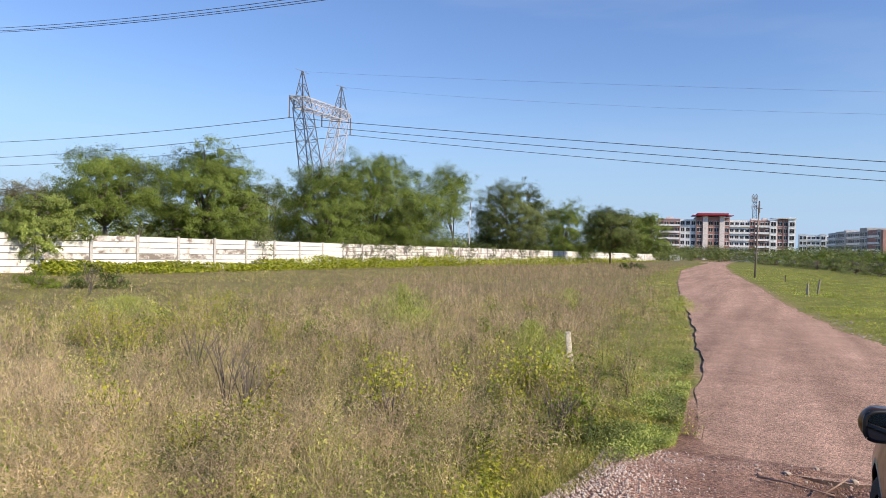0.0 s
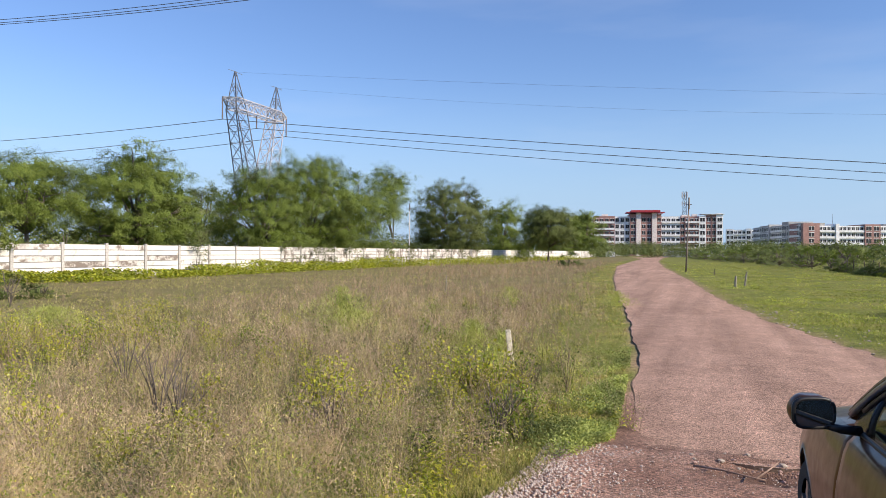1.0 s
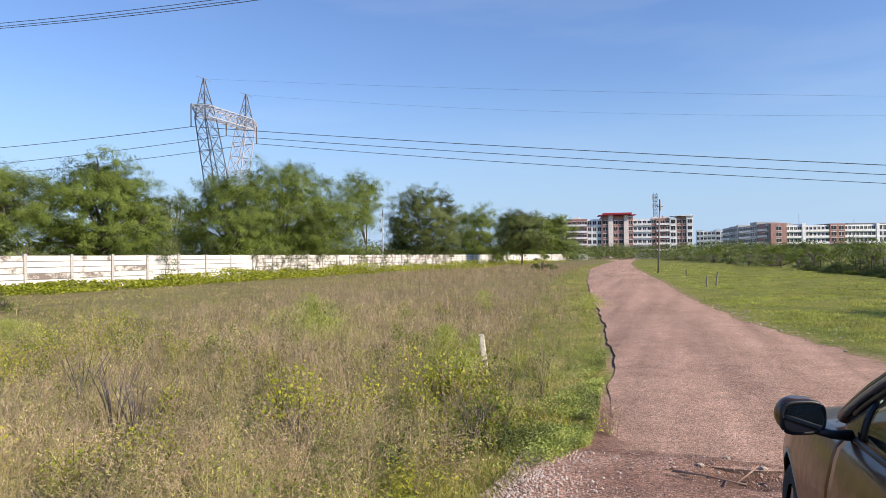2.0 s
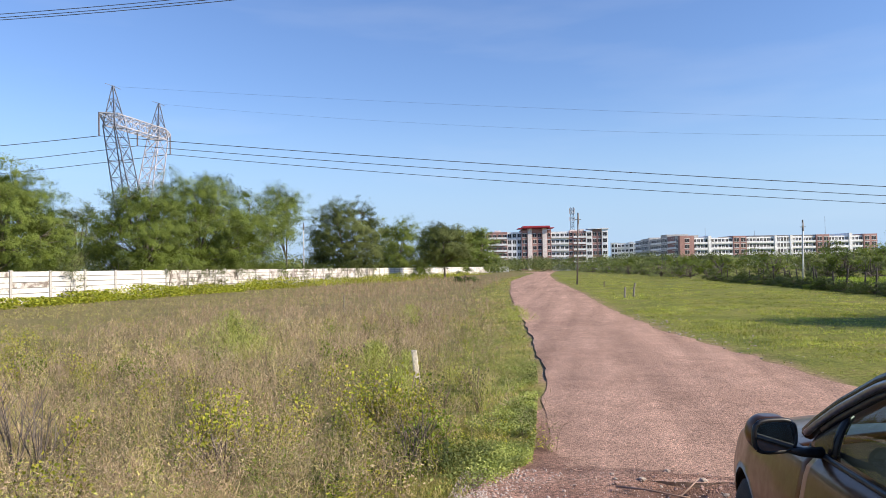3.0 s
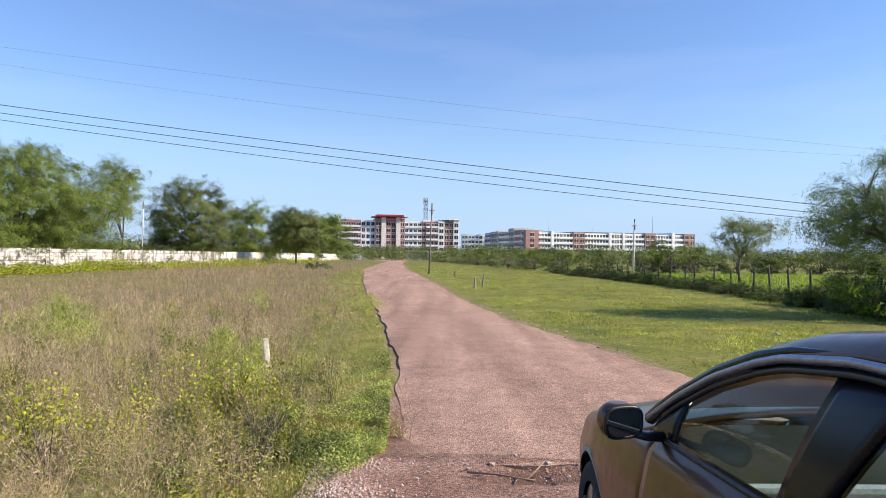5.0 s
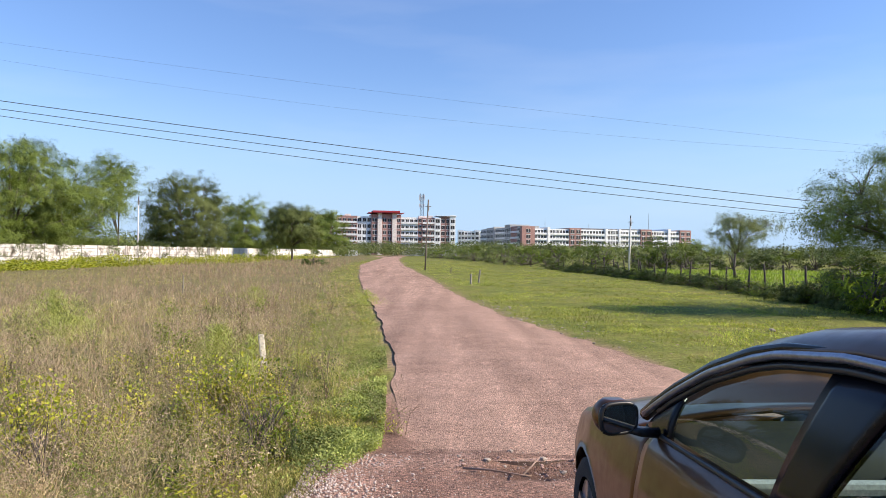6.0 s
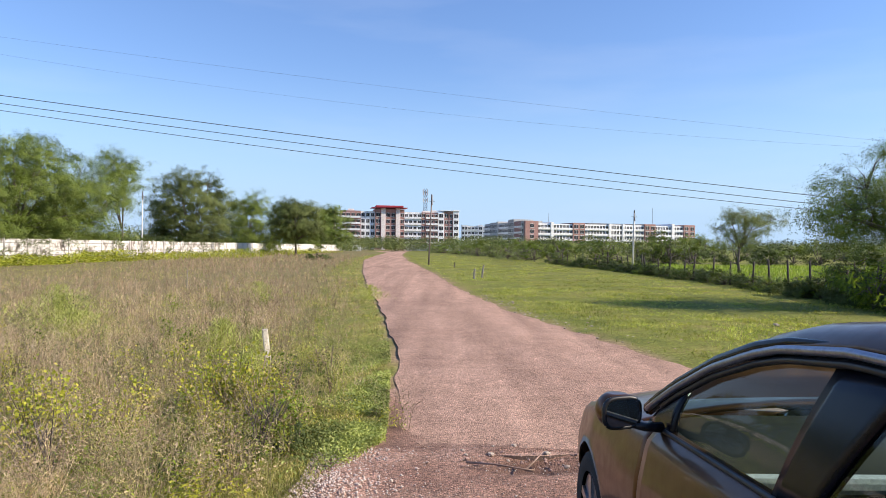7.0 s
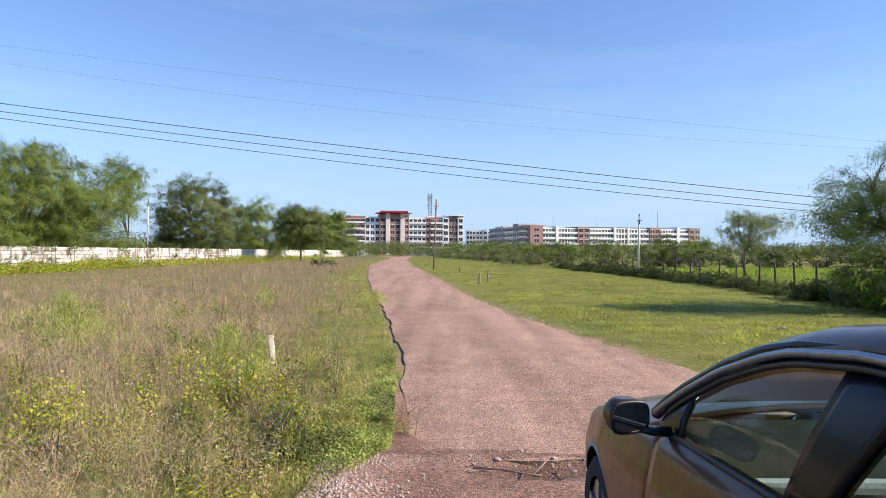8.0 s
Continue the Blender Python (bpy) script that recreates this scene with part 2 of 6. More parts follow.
def chip_seal(name, tints, chip, depth=0.012, dark_tone=None):
    m = bpy.data.materials.new(name)
    m.use_nodes = True
    nt = m.node_tree
    b = nt.nodes["Principled BSDF"]
    v = nt.nodes.new("ShaderNodeTexVoronoi")
    v.inputs["Scale"].default_value = chip
    nt.links.new(place(nt), v.inputs["Vector"])
    base = ramp(nt, noise_node(nt, 0.45, 6, 0.65), [(0.28, tints[0]), (0.5, tints[1]), (0.72, tints[2])])
    sep = nt.nodes.new("ShaderNodeSeparateColor")
    nt.links.new(v.outputs["Color"], sep.inputs[0])
    chips = ramp(nt, sep.outputs[0], [(0.0, (0.42, 0.40, 0.39)), (0.45, (0.95, 0.95, 0.95)), (0.85, (1.3, 1.25, 1.22)), (1.0, (1.9, 1.8, 1.75))])
    col = mix(nt, base, chips, 1.0, "MULTIPLY")
    col = mix(nt, col, ramp(nt, noise_node(nt, 2.6, 5, 0.7), [(0.3, (0.8, 0.8, 0.8)), (0.7, (1.15, 1.15, 1.15))]), 1.0, "MULTIPLY")
    mp = nt.nodes.new("ShaderNodeMapping")
    mp.inputs["Scale"].default_value = (1.0, 0.07, 1.0)
    nt.links.new(place(nt), mp.inputs["Vector"])
    tracks = noise_node(nt, 1.5, 3, 0.5, mp.outputs[0])
    col = mix(nt, col, ramp(nt, tracks, [(0.35, (0.78, 0.77, 0.76)), (0.62, (1.12, 1.12, 1.12))]), 1.0, "MULTIPLY")
    # A darker colour mixes in by the mesh's own mask.
    if dark_tone:
        tone_mask = nt.nodes.new("ShaderNodeAttribute")
        tone_mask.attribute_name = "dark_tone"
        col = mix(nt, col, dark_tone, tone_mask.outputs["Fac"])
    nt.links.new(col, b.inputs["Base Color"])
    b.inputs["Roughness"].default_value = 0.9
    b.inputs["Specular IOR Level"].default_value = 0.25
    bn = nt.nodes.new("ShaderNodeBump")
    bn.inputs["Strength"].default_value, bn.inputs["Distance"].default_value = 0.7, depth
    nt.links.new(v.outputs["Distance"], bn.inputs["Height"])
    bn.invert = True
    nt.links.new(bn.outputs[0], b.inputs["Normal"])
    return m


M_ROAD = chip_seal("red_chip_seal", [(0.36, 0.225, 0.165), (0.42, 0.27, 0.198), (0.47, 0.305, 0.226)], 88, 0.010)
M_EDGE = surface("broken_asphalt_edge", (0.20, 0.135, 0.10), 0.3, 3, 30, 0.95, 0, 0.6, 0.02)
M_APRON = chip_seal("red_gravelly_dirt", [(0.19, 0.10, 0.072), (0.32, 0.195, 0.145), (0.45, 0.31, 0.245)], 70, 0.014, (0.115, 0.062, 0.042))


def build_road():
    """A thin raised slab with ragged, broken edges that stand over the soil."""
    ys = list(np.arange(5.3, 30, 0.12)) + list(np.arange(30, 90, 0.6)) + list(np.arange(90, 208, 3))
    cols = 15
    top = 0.022
    verts, faces, fm = [], [], []
    for y in ys:
        near = min(1.0, 12 / max(y, 12) + 0.25)
        l = road_left(y) + 0.08 * wob(0, y, 0.55, 1.0) + 0.05 * wob(0, y, 1.43, 2.0) + 0.03 * wob(0, y, 4.3, 7.0) * (0.4 + wob(3, y, 0.4, 2.0))
        r = road_right(y) + 0.16 * wob(5, y, 0.8, 6.0) + 0.10 * wob(5, y, 2.9, 7.0)
        for i in range(cols):
            k = i / (cols - 1)
            x = l + (r - l) * k
            yy = y
            if y < 7.5:
                # the broken near end of the slab bends back at its left corner
                s = (7.5 - y) / 2.2
                yy = y + s * (0.55 * math.exp(-((x - l) / 0.22) ** 2) + 0.22 * wob(x, 1, 1.3, 3.0) + 0.07 * wob(x, 2, 6, 3.0))
            crown = 0.04 * (1 - (2 * k - 1) ** 2) * min(1.0, max(0.0, (y - 5.6) / 3)) + (0.012 * min(1.0, max(0.0, (y - 6) / 3)))
            verts.append((x, yy, 0.004 + (top - 0.004) * min(1.0, max(0.10 + 0.5 * min(1.0, max(0.0, x - l - 0.15) / 0.6), (y - 8) / 6)) + crown + 0.008 * wob(x, y, 1.3, 4.4)))
    n = len(ys)
    for j in range(n - 1):
        for i in range(cols - 1):
            a = j * cols + i
            faces.append((a, a + 1, a + cols + 1, a + cols))
            fm.append(0)
    rim = [j * cols for j in range(n)][::-1] + list(range(1, cols)) + [j * cols + cols - 1 for j in range(1, n)]
    base = len(verts)
    for q in rim:
        x, y, z = verts[q]
        verts.append((x, y, z))
        verts.append((x, y, -0.06))
    for k in range(len(rim) - 1):
        a = base + 2 * k
        faces.append((a, a + 1, a + 3, a + 2))
        fm.append(1)
    ob = link_mesh("road", verts, faces, M_ROAD, smooth=True)
    ob.data.materials.append(M_EDGE)
    ob.data.polygons.foreach_set("material_index", fm)
    bm = bmesh.new()
    bm.from_mesh(ob.data)
    bmesh.ops.recalc_face_normals(bm, faces=bm.faces)
    bm.to_mesh(ob.data)
    bm.free()
    return tagged(ob, "narrow reddish chip-sealed road with a crumbling edge", "road", kind="structure")


def build_apron():
    """Red gravelly dirt before the end of the slab, with a worn-out pit."""
    xs, ys = np.arange(-2.2, 9, 0.08), np.arange(-9, 9.0, 0.08)
    nx = len(xs)
    verts, keep, dark_tone = [], [], []
    for y in ys:
        for x in xs:
            left = -0.85 + 0.35 * wob(0, y, 0.7, 5.5) + 0.1 * wob(1, y, 4, 5.5) - 0.16 * max(0, 4.6 - y) + max(0, (y - 5.0)) * 0.42
            if y > 5.7:
                left = float(road_left(y)) - 0.13 - 0.07 * wob(2, y, 2.2, 5.5)
            z = 0.012 + 0.012 * wob(x, y, 1.1, 8.0) + 0.006 * wob(x, y, 5, 8.0)
            pit = math.exp(-((x - 0.75) / 0.42) ** 2 - ((y - 5.08) / 0.20) ** 2)
            z -= 0.085 * pit * (1 + 0.5 * wob(x, y, 7, 4))
            z += 0.022 * max(0.0, wob(x, y, 6.0, 9.0)) * math.exp(-((x - 0.6) / 0.8) ** 2 - ((y - 5.15) / 0.42) ** 2)
            if y > 5.6:
                z -= 0.006 + 0.004 * max(0.0, x - float(road_left(y))) * 4
            z += 0.030 * math.exp(-((x - 0.62) / 0.4) ** 2 - ((y - 5.40) / 0.09) ** 2) * (1 + 0.7 * wob(x, y, 8, 2))
            if x > -0.25:
                z -= 0.014 * math.exp(-((y - 5.5 - 0.12 * wob(x, 1, 1.3, 3.0)) / 0.10) ** 2)
            if x < left:
                z -= min(0.12, (left - x) * 0.35)
            verts.append((x, y, z))
            keep.append(x > left - 0.35)
            # Darker in the pit, along the slab's joint and at its corner.
            joint = math.exp(-((y - 5.48 - 0.12 * wob(x, 1, 1.3, 3.0)) / 0.07) ** 2) if x > -0.5 else 0.0
            corner = math.exp(-((x + 0.42) / 0.16) ** 2 - ((y - 6.1) / 0.55) ** 2)
            dark_tone.append(max(0.0, min(0.92, (1.1 * pit + 0.7 * joint + 0.7 * corner) * (0.75 + 0.9 * wob(x, y, 5, 6.0)))))
    faces = [(j * nx + i, j * nx + i + 1, (j + 1) * nx + i + 1, (j + 1) * nx + i) for j in range(len(ys) - 1) for i in range(nx - 1) if keep[j * nx + i]]
    ob = link_mesh("dirt_apron", verts, faces, M_APRON, smooth=True)
    ob.data.attributes.new("dark_tone", "FLOAT", "POINT").data.foreach_set("value", dark_tone)
    return tagged(ob, "worn red gravelly dirt before the road's end", "dirt", kind="structure")


build_road()
build_apron()


# ---- boundary wall of precast panels ----
WALL_X, BAY, WALL_Y0 = -31.5, 2.93, 3.5


def build_wall():
    wall = thing("boundary_wall", "long whitewashed precast panel wall streaked with dirt", "wall")
    tagged(wall, kind="structure")
    rng = random.Random(4)
    h, n_course = 1.92, 6
    ch = h / n_course
    panel_meshes = []
    for v in range(4):
        bm = box(-0.025, 0.025, 0.11, BAY - 0.11, 0.021, ch - 0.021, bevel=0.008)
        for q in bm.verts:
            q.co.x += 0.004 * rng.uniform(-1, 1)
        me = bpy.data.meshes.new("panel")
        bm.to_mesh(me)
        bm.free()
        me.materials.append(M_WALL)
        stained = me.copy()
        stained.materials[0] = M_WALL_STAIN_SHADE
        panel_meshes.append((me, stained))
    bm = box(-0.075, 0.075, -0.085, 0.085, -0.2, h + 0.06, bevel=0.012)
    post_me = bpy.data.meshes.new("post")
    bm.to_mesh(post_me)
    bm.free()
    post_me.materials.append(M_WALL_POST)
    backing = bmesh.new()
    far = bmesh.new()
    y = WALL_Y0
    while y < 227:
        p = new("post", post_me)
        p.parent, p.matrix_basis = wall, pose(WALL_X + rng.uniform(-0.01, 0.01), y, rng.uniform(-0.03, 0.03), rng.uniform(-0.6, 0.6), rng.uniform(-0.8, 0.8), 0)
        add_box(backing, WALL_X - 0.012, WALL_X + 0.012, y + 0.05, y + BAY - 0.05, -0.1, h - 0.03)
        if y < 100:
            for c in range(n_course):
                # Farther panels take the darker material, with stains and vine shade in it.
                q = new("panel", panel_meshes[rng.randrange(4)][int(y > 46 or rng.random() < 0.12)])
                q.parent, q.matrix_basis = wall, pose(WALL_X + rng.uniform(-0.006, 0.006), y, c * ch + rng.uniform(-0.004, 0.004), 0, 0, 0)
        else:
            for c in range(n_course):
                add_box(far, WALL_X - 0.025, WALL_X + 0.025, y + 0.09, y + BAY - 0.09, c * ch + 0.022, (c + 1) * ch - 0.022)
        y += BAY
    part("joint_backing", backing, M_JOINT, wall, "dark grimy joints")
    tagged(part("far_panels", far, M_WALL, wall), kind="stuff")


build_wall()


# ---- buildings ----
def building(name, label, x0, y0, heading, segs, storeys, pitch, base, roof_depth=14):
    """A long block: segs are (length, wall material, parapet height over the eaves, proud, window columns, balcony)."""
    b = thing(name, label, "building", m=pose(x0, y0, base, 0, 0, heading))
    H = storeys * pitch
    win = {}

    def window_mesh(w, hgt):
        if (w, hgt) not in win:
            glass = box(-w / 2, w / 2, -0.02, 0.06, 0, hgt)
            gm = bpy.data.meshes.new("pane")
            glass.to_mesh(gm)
            glass.free()
            gm.materials.append(M_WINDOW)
            fr = bmesh.new()
            add_box(fr, -w / 2 - 0.12, w / 2 + 0.12, -0.16, 0.02, hgt, hgt + 0.14)
            add_box(fr, -w / 2 - 0.1, w / 2 + 0.1, -0.14, 0.02, -0.12, 0)
            add_box(fr, -0.04, 0.04, -0.05, -0.02, 0, hgt)
            fm = bpy.data.meshes.new("window_frame")
            fr.to_mesh(fm)
            fr.free()
            fm.materials.append(M_WHITE)
            win[(w, hgt)] = (gm, fm)
        return win[(w, hgt)]
    x = 0.0
    for length, material, top, proud, cols, balcony in segs:
        part("wall", box(x + 0.003, x + length - 0.003, -proud, roof_depth, 0, H + top), material, b)
        for s in range(storeys):
            zb = s * pitch
            if balcony:
                bm = bmesh.new()
                add_box(bm, x + 0.15, x + length - 0.15, -proud - 0.75, -proud + 0.02, zb + 0.05, zb + 0.2)
                add_box(bm, x + 0.15, x + length - 0.15, -proud - 0.75, -proud - 0.65, zb + 0.2, zb + 1.0)
                part("balcony", bm, M_WHITE, b)
            for c in range(cols):
                w = min(2.2, length / cols * 0.66)
                hgt = 2.0 if balcony else 1.75
                gm, fm = window_mesh(round(w, 1), hgt)
                cx = x + (c + 0.5) * length / cols
                o = new("window", fm)
                o.parent, o.matrix_basis = b, pose(cx, -proud - 0.004, zb + (0.3 if balcony else 0.85))
                g = new("pane", gm)
                g.parent = o
        x += length
    part("roof", box(0.4, x - 0.4, 0.6, roof_depth - 0.6, H + 0.02, H + 0.25), M_GREY_FACADE, b)
    return b


def build_block_one():
    W, B, P = M_WHITE, M_BRICK, M_PINK
    segs = [(10.0, B, 0.5, 0.5, 4, True), (7.2, W, 0.3, 0.0, 3, False), (3.0, B, 1.6, 0.9, 1, False), (2.2, P, 2.2, 1.4, 0, False), (2.6, B, 1.7, 0.6, 1, False),
            (2.6, B, 1.7, 0.6, 1, False), (2.2, P, 2.2, 1.4, 0, False), (2.2, B, 1.4, 0.6, 1, False), (8.9, W, 0.2, 0.0, 4, True), (2.0, B, 0.2, 0.4, 1, False),
            (6.4, B, 0.2, 0.6, 3, True), (3.2, W, 0.3, 1.0, 1, False), (2.6, B, 0.7, 0.3, 1, False), (2.1, B, 1.4, 0.5, 1, False), (3.0, W, 1.6, 1.0, 1, False)]
    b = building("apartment_block", "white and brick-red apartment block with a red roof slab", -48.4, 345, 10, segs, 6, 3.15, 0.0)
    bm = bmesh.new()
    add_box(bm, 15.4, 33.4, -3.0, 8, 20.9, 21.2)
    add_box(bm, 17.6, 31.2, -3.2, 6, 21.25, 22.1, bevel=0.05)
    part("roof_slab", bm, M_RED, b, "deep red overhanging roof slab")
    bm = bmesh.new()
    add_box(bm, 50.0, 60.8, -1.6, 6, 20.0, 20.25)
    part("roof_slab", bm, M_WHITE, b, "thin white roof slab")
    for x, w, h in ((4, 3, 2.0), (42, 4, 1.6), (47, 2.4, 1.9)):
        part("water_tank", box(x, x + w, 4, 7, 18.5, 18.5 + h, bevel=0.1), M_PINK, b)
    return b


def build_block_two():
    W, B = M_WHITE, M_BRICK
    k = 99.5 / 94
    segs = [(6.6, B, 1.3, 0.9, 1, False), (6.6, W, 0.3, 0, 4, True), (1.4, W, 1.1, 0.9, 0, False), (10.2, W, 0.2, 0, 6, True), (6.2, B, 0.9, 0.9, 2, False),
            (13.2, W, 0.3, 0, 8, True), (1.2, W, 0.8, 0.9, 0, False), (6.2, W, 0.5, 0.6, 4, False), (1.2, W, 0.8, 0.9, 0, False), (11.2, W, 0.4, 0, 7, True), (6.2, B, 1.0, 0.9, 2, False),
            (9.6, W, 0.3, 0, 6, True), (1.5, W, 1.5, 0.9, 0, False), (5.4, W, 0.3, 0, 3, True), (6.6, B, 1.0, 0.9, 2, False)]
    segs = [(a * k, *r) for a, *r in segs]
    head = math.degrees(math.atan2(370 - 342, 139.6 - 46.5))
    b = building("institute_block", "long white and brick-red block with banded windows", 43.2, 341, head, segs, 5, 2.72, 0.0)
    part("roof_slab", box(35, 67, 1, 9, 13.4, 14.6, bevel=0.1), M_ROOF_DARK, b, "dark sheeted roof structure")
    part("roof_slab", box(15, 19.5, 2, 7, 12.4, 13.6), M_ROOF_DARK, b, "dark sheeted roof structure")
    part("roof_slab", box(85, 93, 1, 7, 12.8, 13.5), M_ROOF_DARK, b, "dark sheeted roof structure")
    for x, h in ((14.4, 6.2), (39, 4.0), (75, 10.5)):
        v, f = tube_data([(x, 3, 12), (x, 3, 13 + h)], [0.12, 0.07], 5)
        link_mesh("mast", v, f, M_STEEL, b)
    # Wing turned from the sun: its shade is put into the grey colour.
    G = M_GREY_FACADE
    segs = [(12, G, 0.4, 0, 5, True), (12, G, 0.8, 0.7, 5, False), (2, G, 1.2, 1.0, 0, False), (16, G, 0.2, 0, 6, True), (8, G, 1.6, 0.8, 3, False), (12, G, 0.5, 0, 4, True)]
    building("shaded_wing", "grey block wing with shade put into its colour", 27.5, 402, math.degrees(math.atan2(-61, 15.5)), segs, 5, 2.92, 0.0, 10)


def build_far_blocks():
    W, B = M_WHITE, M_BRICK
    segs = [(4, W, 0.6, 0.8, 2, False), (7, W, 0.2, 0, 3, True), (3, W, 0.9, 0.8, 1, False), (6, W, 0.2, 0, 3, True), (4.5, W, 0.6, 0.8, 2, False)]
    building("pale_block", "pale apartment block standing farther back", 16, 455, 0, segs, 5, 3.1, 0.0, 10)
    segs = [(5, W, 1.2, 0.4, 2, False), (7, B, 0.9, 0.8, 2, False), (4, W, 0.3, 0, 2, True), (4, W, 0.0, 0.4, 1, False)]
    building("pale_block", "white and brick block standing behind trees", -77, 440, 0, segs, 7, 3.37, 0.0, 10)


build_block_one()
build_block_two()
build_far_blocks()


# ---- transmission tower and its wires ----
def strut(a, b, r):
    return ([a, b], [r, r], 4)


def build_tower():
    X, Y = -80.0, 112.0
    t = thing("transmission_tower", "galvanised lattice transmission tower with hanging insulators", "tower", m=pose(X, Y, 0))

    def lattice(lo, hi, rungs, r, rb):
        """Four corner members between two rectangles of corners, with crossed bracing."""
        out = []
        L, H = [Vector(p) for p in lo], [Vector(p) for p in hi]
        for a, b in zip(L, H):
            out.append(strut(a, b, r))
        for k in range(rungs):
            f0, f1 = k / rungs, (k + 1) / rungs
            for i in range(4):
                j = (i + 1) % 4
                out.append(strut(L[i].lerp(H[i], f0), L[j].lerp(H[j], f1), rb))
                out.append(strut(L[j].lerp(H[j], f0), L[i].lerp(H[i], f1), rb))
                out.append(strut(L[i].lerp(H[i], f1), L[j].lerp(H[j], f1), rb))
        return out

    def rect(cy, wx, wy, z, cx=0):
        return [(cx - wx, cy - wy, z), (cx + wx, cy - wy, z), (cx + wx, cy + wy, z), (cx - wx, cy + wy, z)]
    v, f = tubes(lattice(rect(0, 4.2, 6.5, -0.2), rect(0, 1.9, 2.6, 10), 4, 0.13, 0.06))
    link_mesh("lower_body", v, f, M_STEEL, t)
    # Dark steel left, pale steel right: the sunlit leg is painted lighter.
    for sgn, mat in ((-1, M_STEEL), (1, M_STEEL_LIT)):
        v, f = tubes(lattice(rect(sgn * 1.5, 1.9, 1.4, 10), rect(sgn * 6.2, 1.2, 1.5, 27.5), 6, 0.11, 0.055))
        link_mesh("leg", v, f, mat, t)
        v, f = tubes(lattice(rect(sgn * 6.2, 1.2, 1.5, 27.5), rect(sgn * 6.6, 0.08, 0.08, 34.6), 3, 0.09, 0.045))
        link_mesh("peak", v, f, M_STEEL, t)
        v, f = tubes([strut((0, sgn * 6.6, 34.6), (0.0, sgn * 6.6 - 2.0, 34.5), 0.05), strut((0, sgn * 6.6, 34.6), (0, sgn * 6.6 + 2.0, 34.5), 0.05)])
        link_mesh("peak_bar", v, f, M_STEEL, t)
        tip = [(-0.1, sgn * 10.2, 29), (0.1, sgn * 10.2, 29), (0.1, sgn * 10.2, 29.2), (-0.1, sgn * 10.2, 29.2)]
        v, f = tubes(lattice([(-1.2, sgn * 7.0, 27.6), (1.2, sgn * 7.0, 27.6), (1.2, sgn * 7.0, 29.6), (-1.2, sgn * 7.0, 29.6)], tip, 3, 0.09, 0.045))
        link_mesh("arm", v, f, mat, t)
    v, f = tubes(lattice([(-1.2, -7, 27.6), (1.2, -7, 27.6), (1.2, -7, 29.6), (-1.2, -7, 29.6)], [(-1.2, 7, 27.6), (1.2, 7, 27.6), (1.2, 7, 29.6), (-1.2, 7, 29.6)], 7, 0.10, 0.05))
    link_mesh("bridge", v, f, M_STEEL_LIT, t)
    for y, z in ((-10.2, 29.0), (0, 27.6), (10.2, 29.0)):
        pts, rad = [], []
        n = 22
        for i in range(n + 1):
            pts += [(0, y, z - (z - 25.2) * i / n)]
            rad += [0.15 if i % 2 else 0.10]
        v, f = tube_data(pts, rad, 6)
        link_mesh("insulator", v, f, M_INSULATOR, t)


build_tower()


def wire(label, y, pts, r, span):
    """A sagging conductor over the plan line y = const, through three points (x, z)."""
    c = np.polyfit([p[0] for p in pts], [p[1] for p in pts], 2)
    xs = np.linspace(span[0], span[1], 60)
    v, f = tube_data([(x, y, float(np.polyval(c, x))) for x in xs], [r] * len(xs), 4)
    return tagged(link_mesh("power_line", v, f, M_WIRE), label, "cable", "overhead cables")


CABLE = "dark overhead conductor sagging between towers"
wire(CABLE, 102, [(-80, 25.2), (1.07, 15.5), (53, 10.1)], 0.065, (-80, 190))
wire(CABLE, 112, [(-80, 25.2), (1.2, 15.5), (58, 9.6)], 0.065, (-80, 190))
wire(CABLE, 122, [(-80, 25.2), (1.3, 15.3), (63, 9.2)], 0.065, (-80, 190))
wire(CABLE, 102, [(-80, 25.2), (-136, 24.1), (-180, 24.6)], 0.065, (-260, -80))
wire(CABLE, 112, [(-80, 25.2), (-149, 22.7), (-190, 22.6)], 0.065, (-260, -80))
wire(CABLE, 122, [(-80, 25.2), (-162, 22.1), (-200, 22.0)], 0.065, (-260, -80))
EARTH = "thin overhead earth wire between tower peaks"
wire(EARTH, 105.4, [(-80, 34.5), (-7.2, 25.9), (25.8, 22.5)], 0.013, (-80, 170))
wire(EARTH, 118.6, [(-80, 34.5), (-34, 28.2), (19, 22.9)], 0.013, (-80, 170))
for dy, dz in ((0, 0), (0.35, 0.42), (0.7, 0.1)):
    wire("dark overhead cable of a nearer line", 45 + dy, [(-73.6, 23.45 + dz), (-33.1, 21.5 + dz), (62, 27 + dz)], 0.03, (-110, 62))


def cable_pole(x, z):
    p = thing("cable_pole", "tall steel pole carrying the nearer cables", "pole", m=pose(x, 45.35, 0))
    v, f = tube_data([(0, 0, -0.3), (0, 0, z + 0.6)], [0.22, 0.14], 8)
    link_mesh("shaft", v, f, M_STEEL, p, smooth=True)
    part("crossarm", box(-0.08, 0.08, -0.6, 0.6, z - 0.05, z + 0.05), M_STEEL, p)


near_line = np.polyfit((-73.6, -33.1, 62), (23.45, 21.5, 27), 2)
for x in (-109.9, 61.9):
    cable_pole(x, float(np.polyval(near_line, x)))


# ---- trees and bushes ----
M_LEAF = foliage("acacia_leaves", [(0.100, 0.142, 0.024), (0.145, 0.192, 0.034), (0.195, 0.242, 0.048)], 0.5, 0.25)
M_LEAF_DARK = foliage("dull_acacia_leaves", [(0.085, 0.110, 0.028), (0.120, 0.148, 0.040), (0.160, 0.180, 0.058)], 0.5, 0.2)
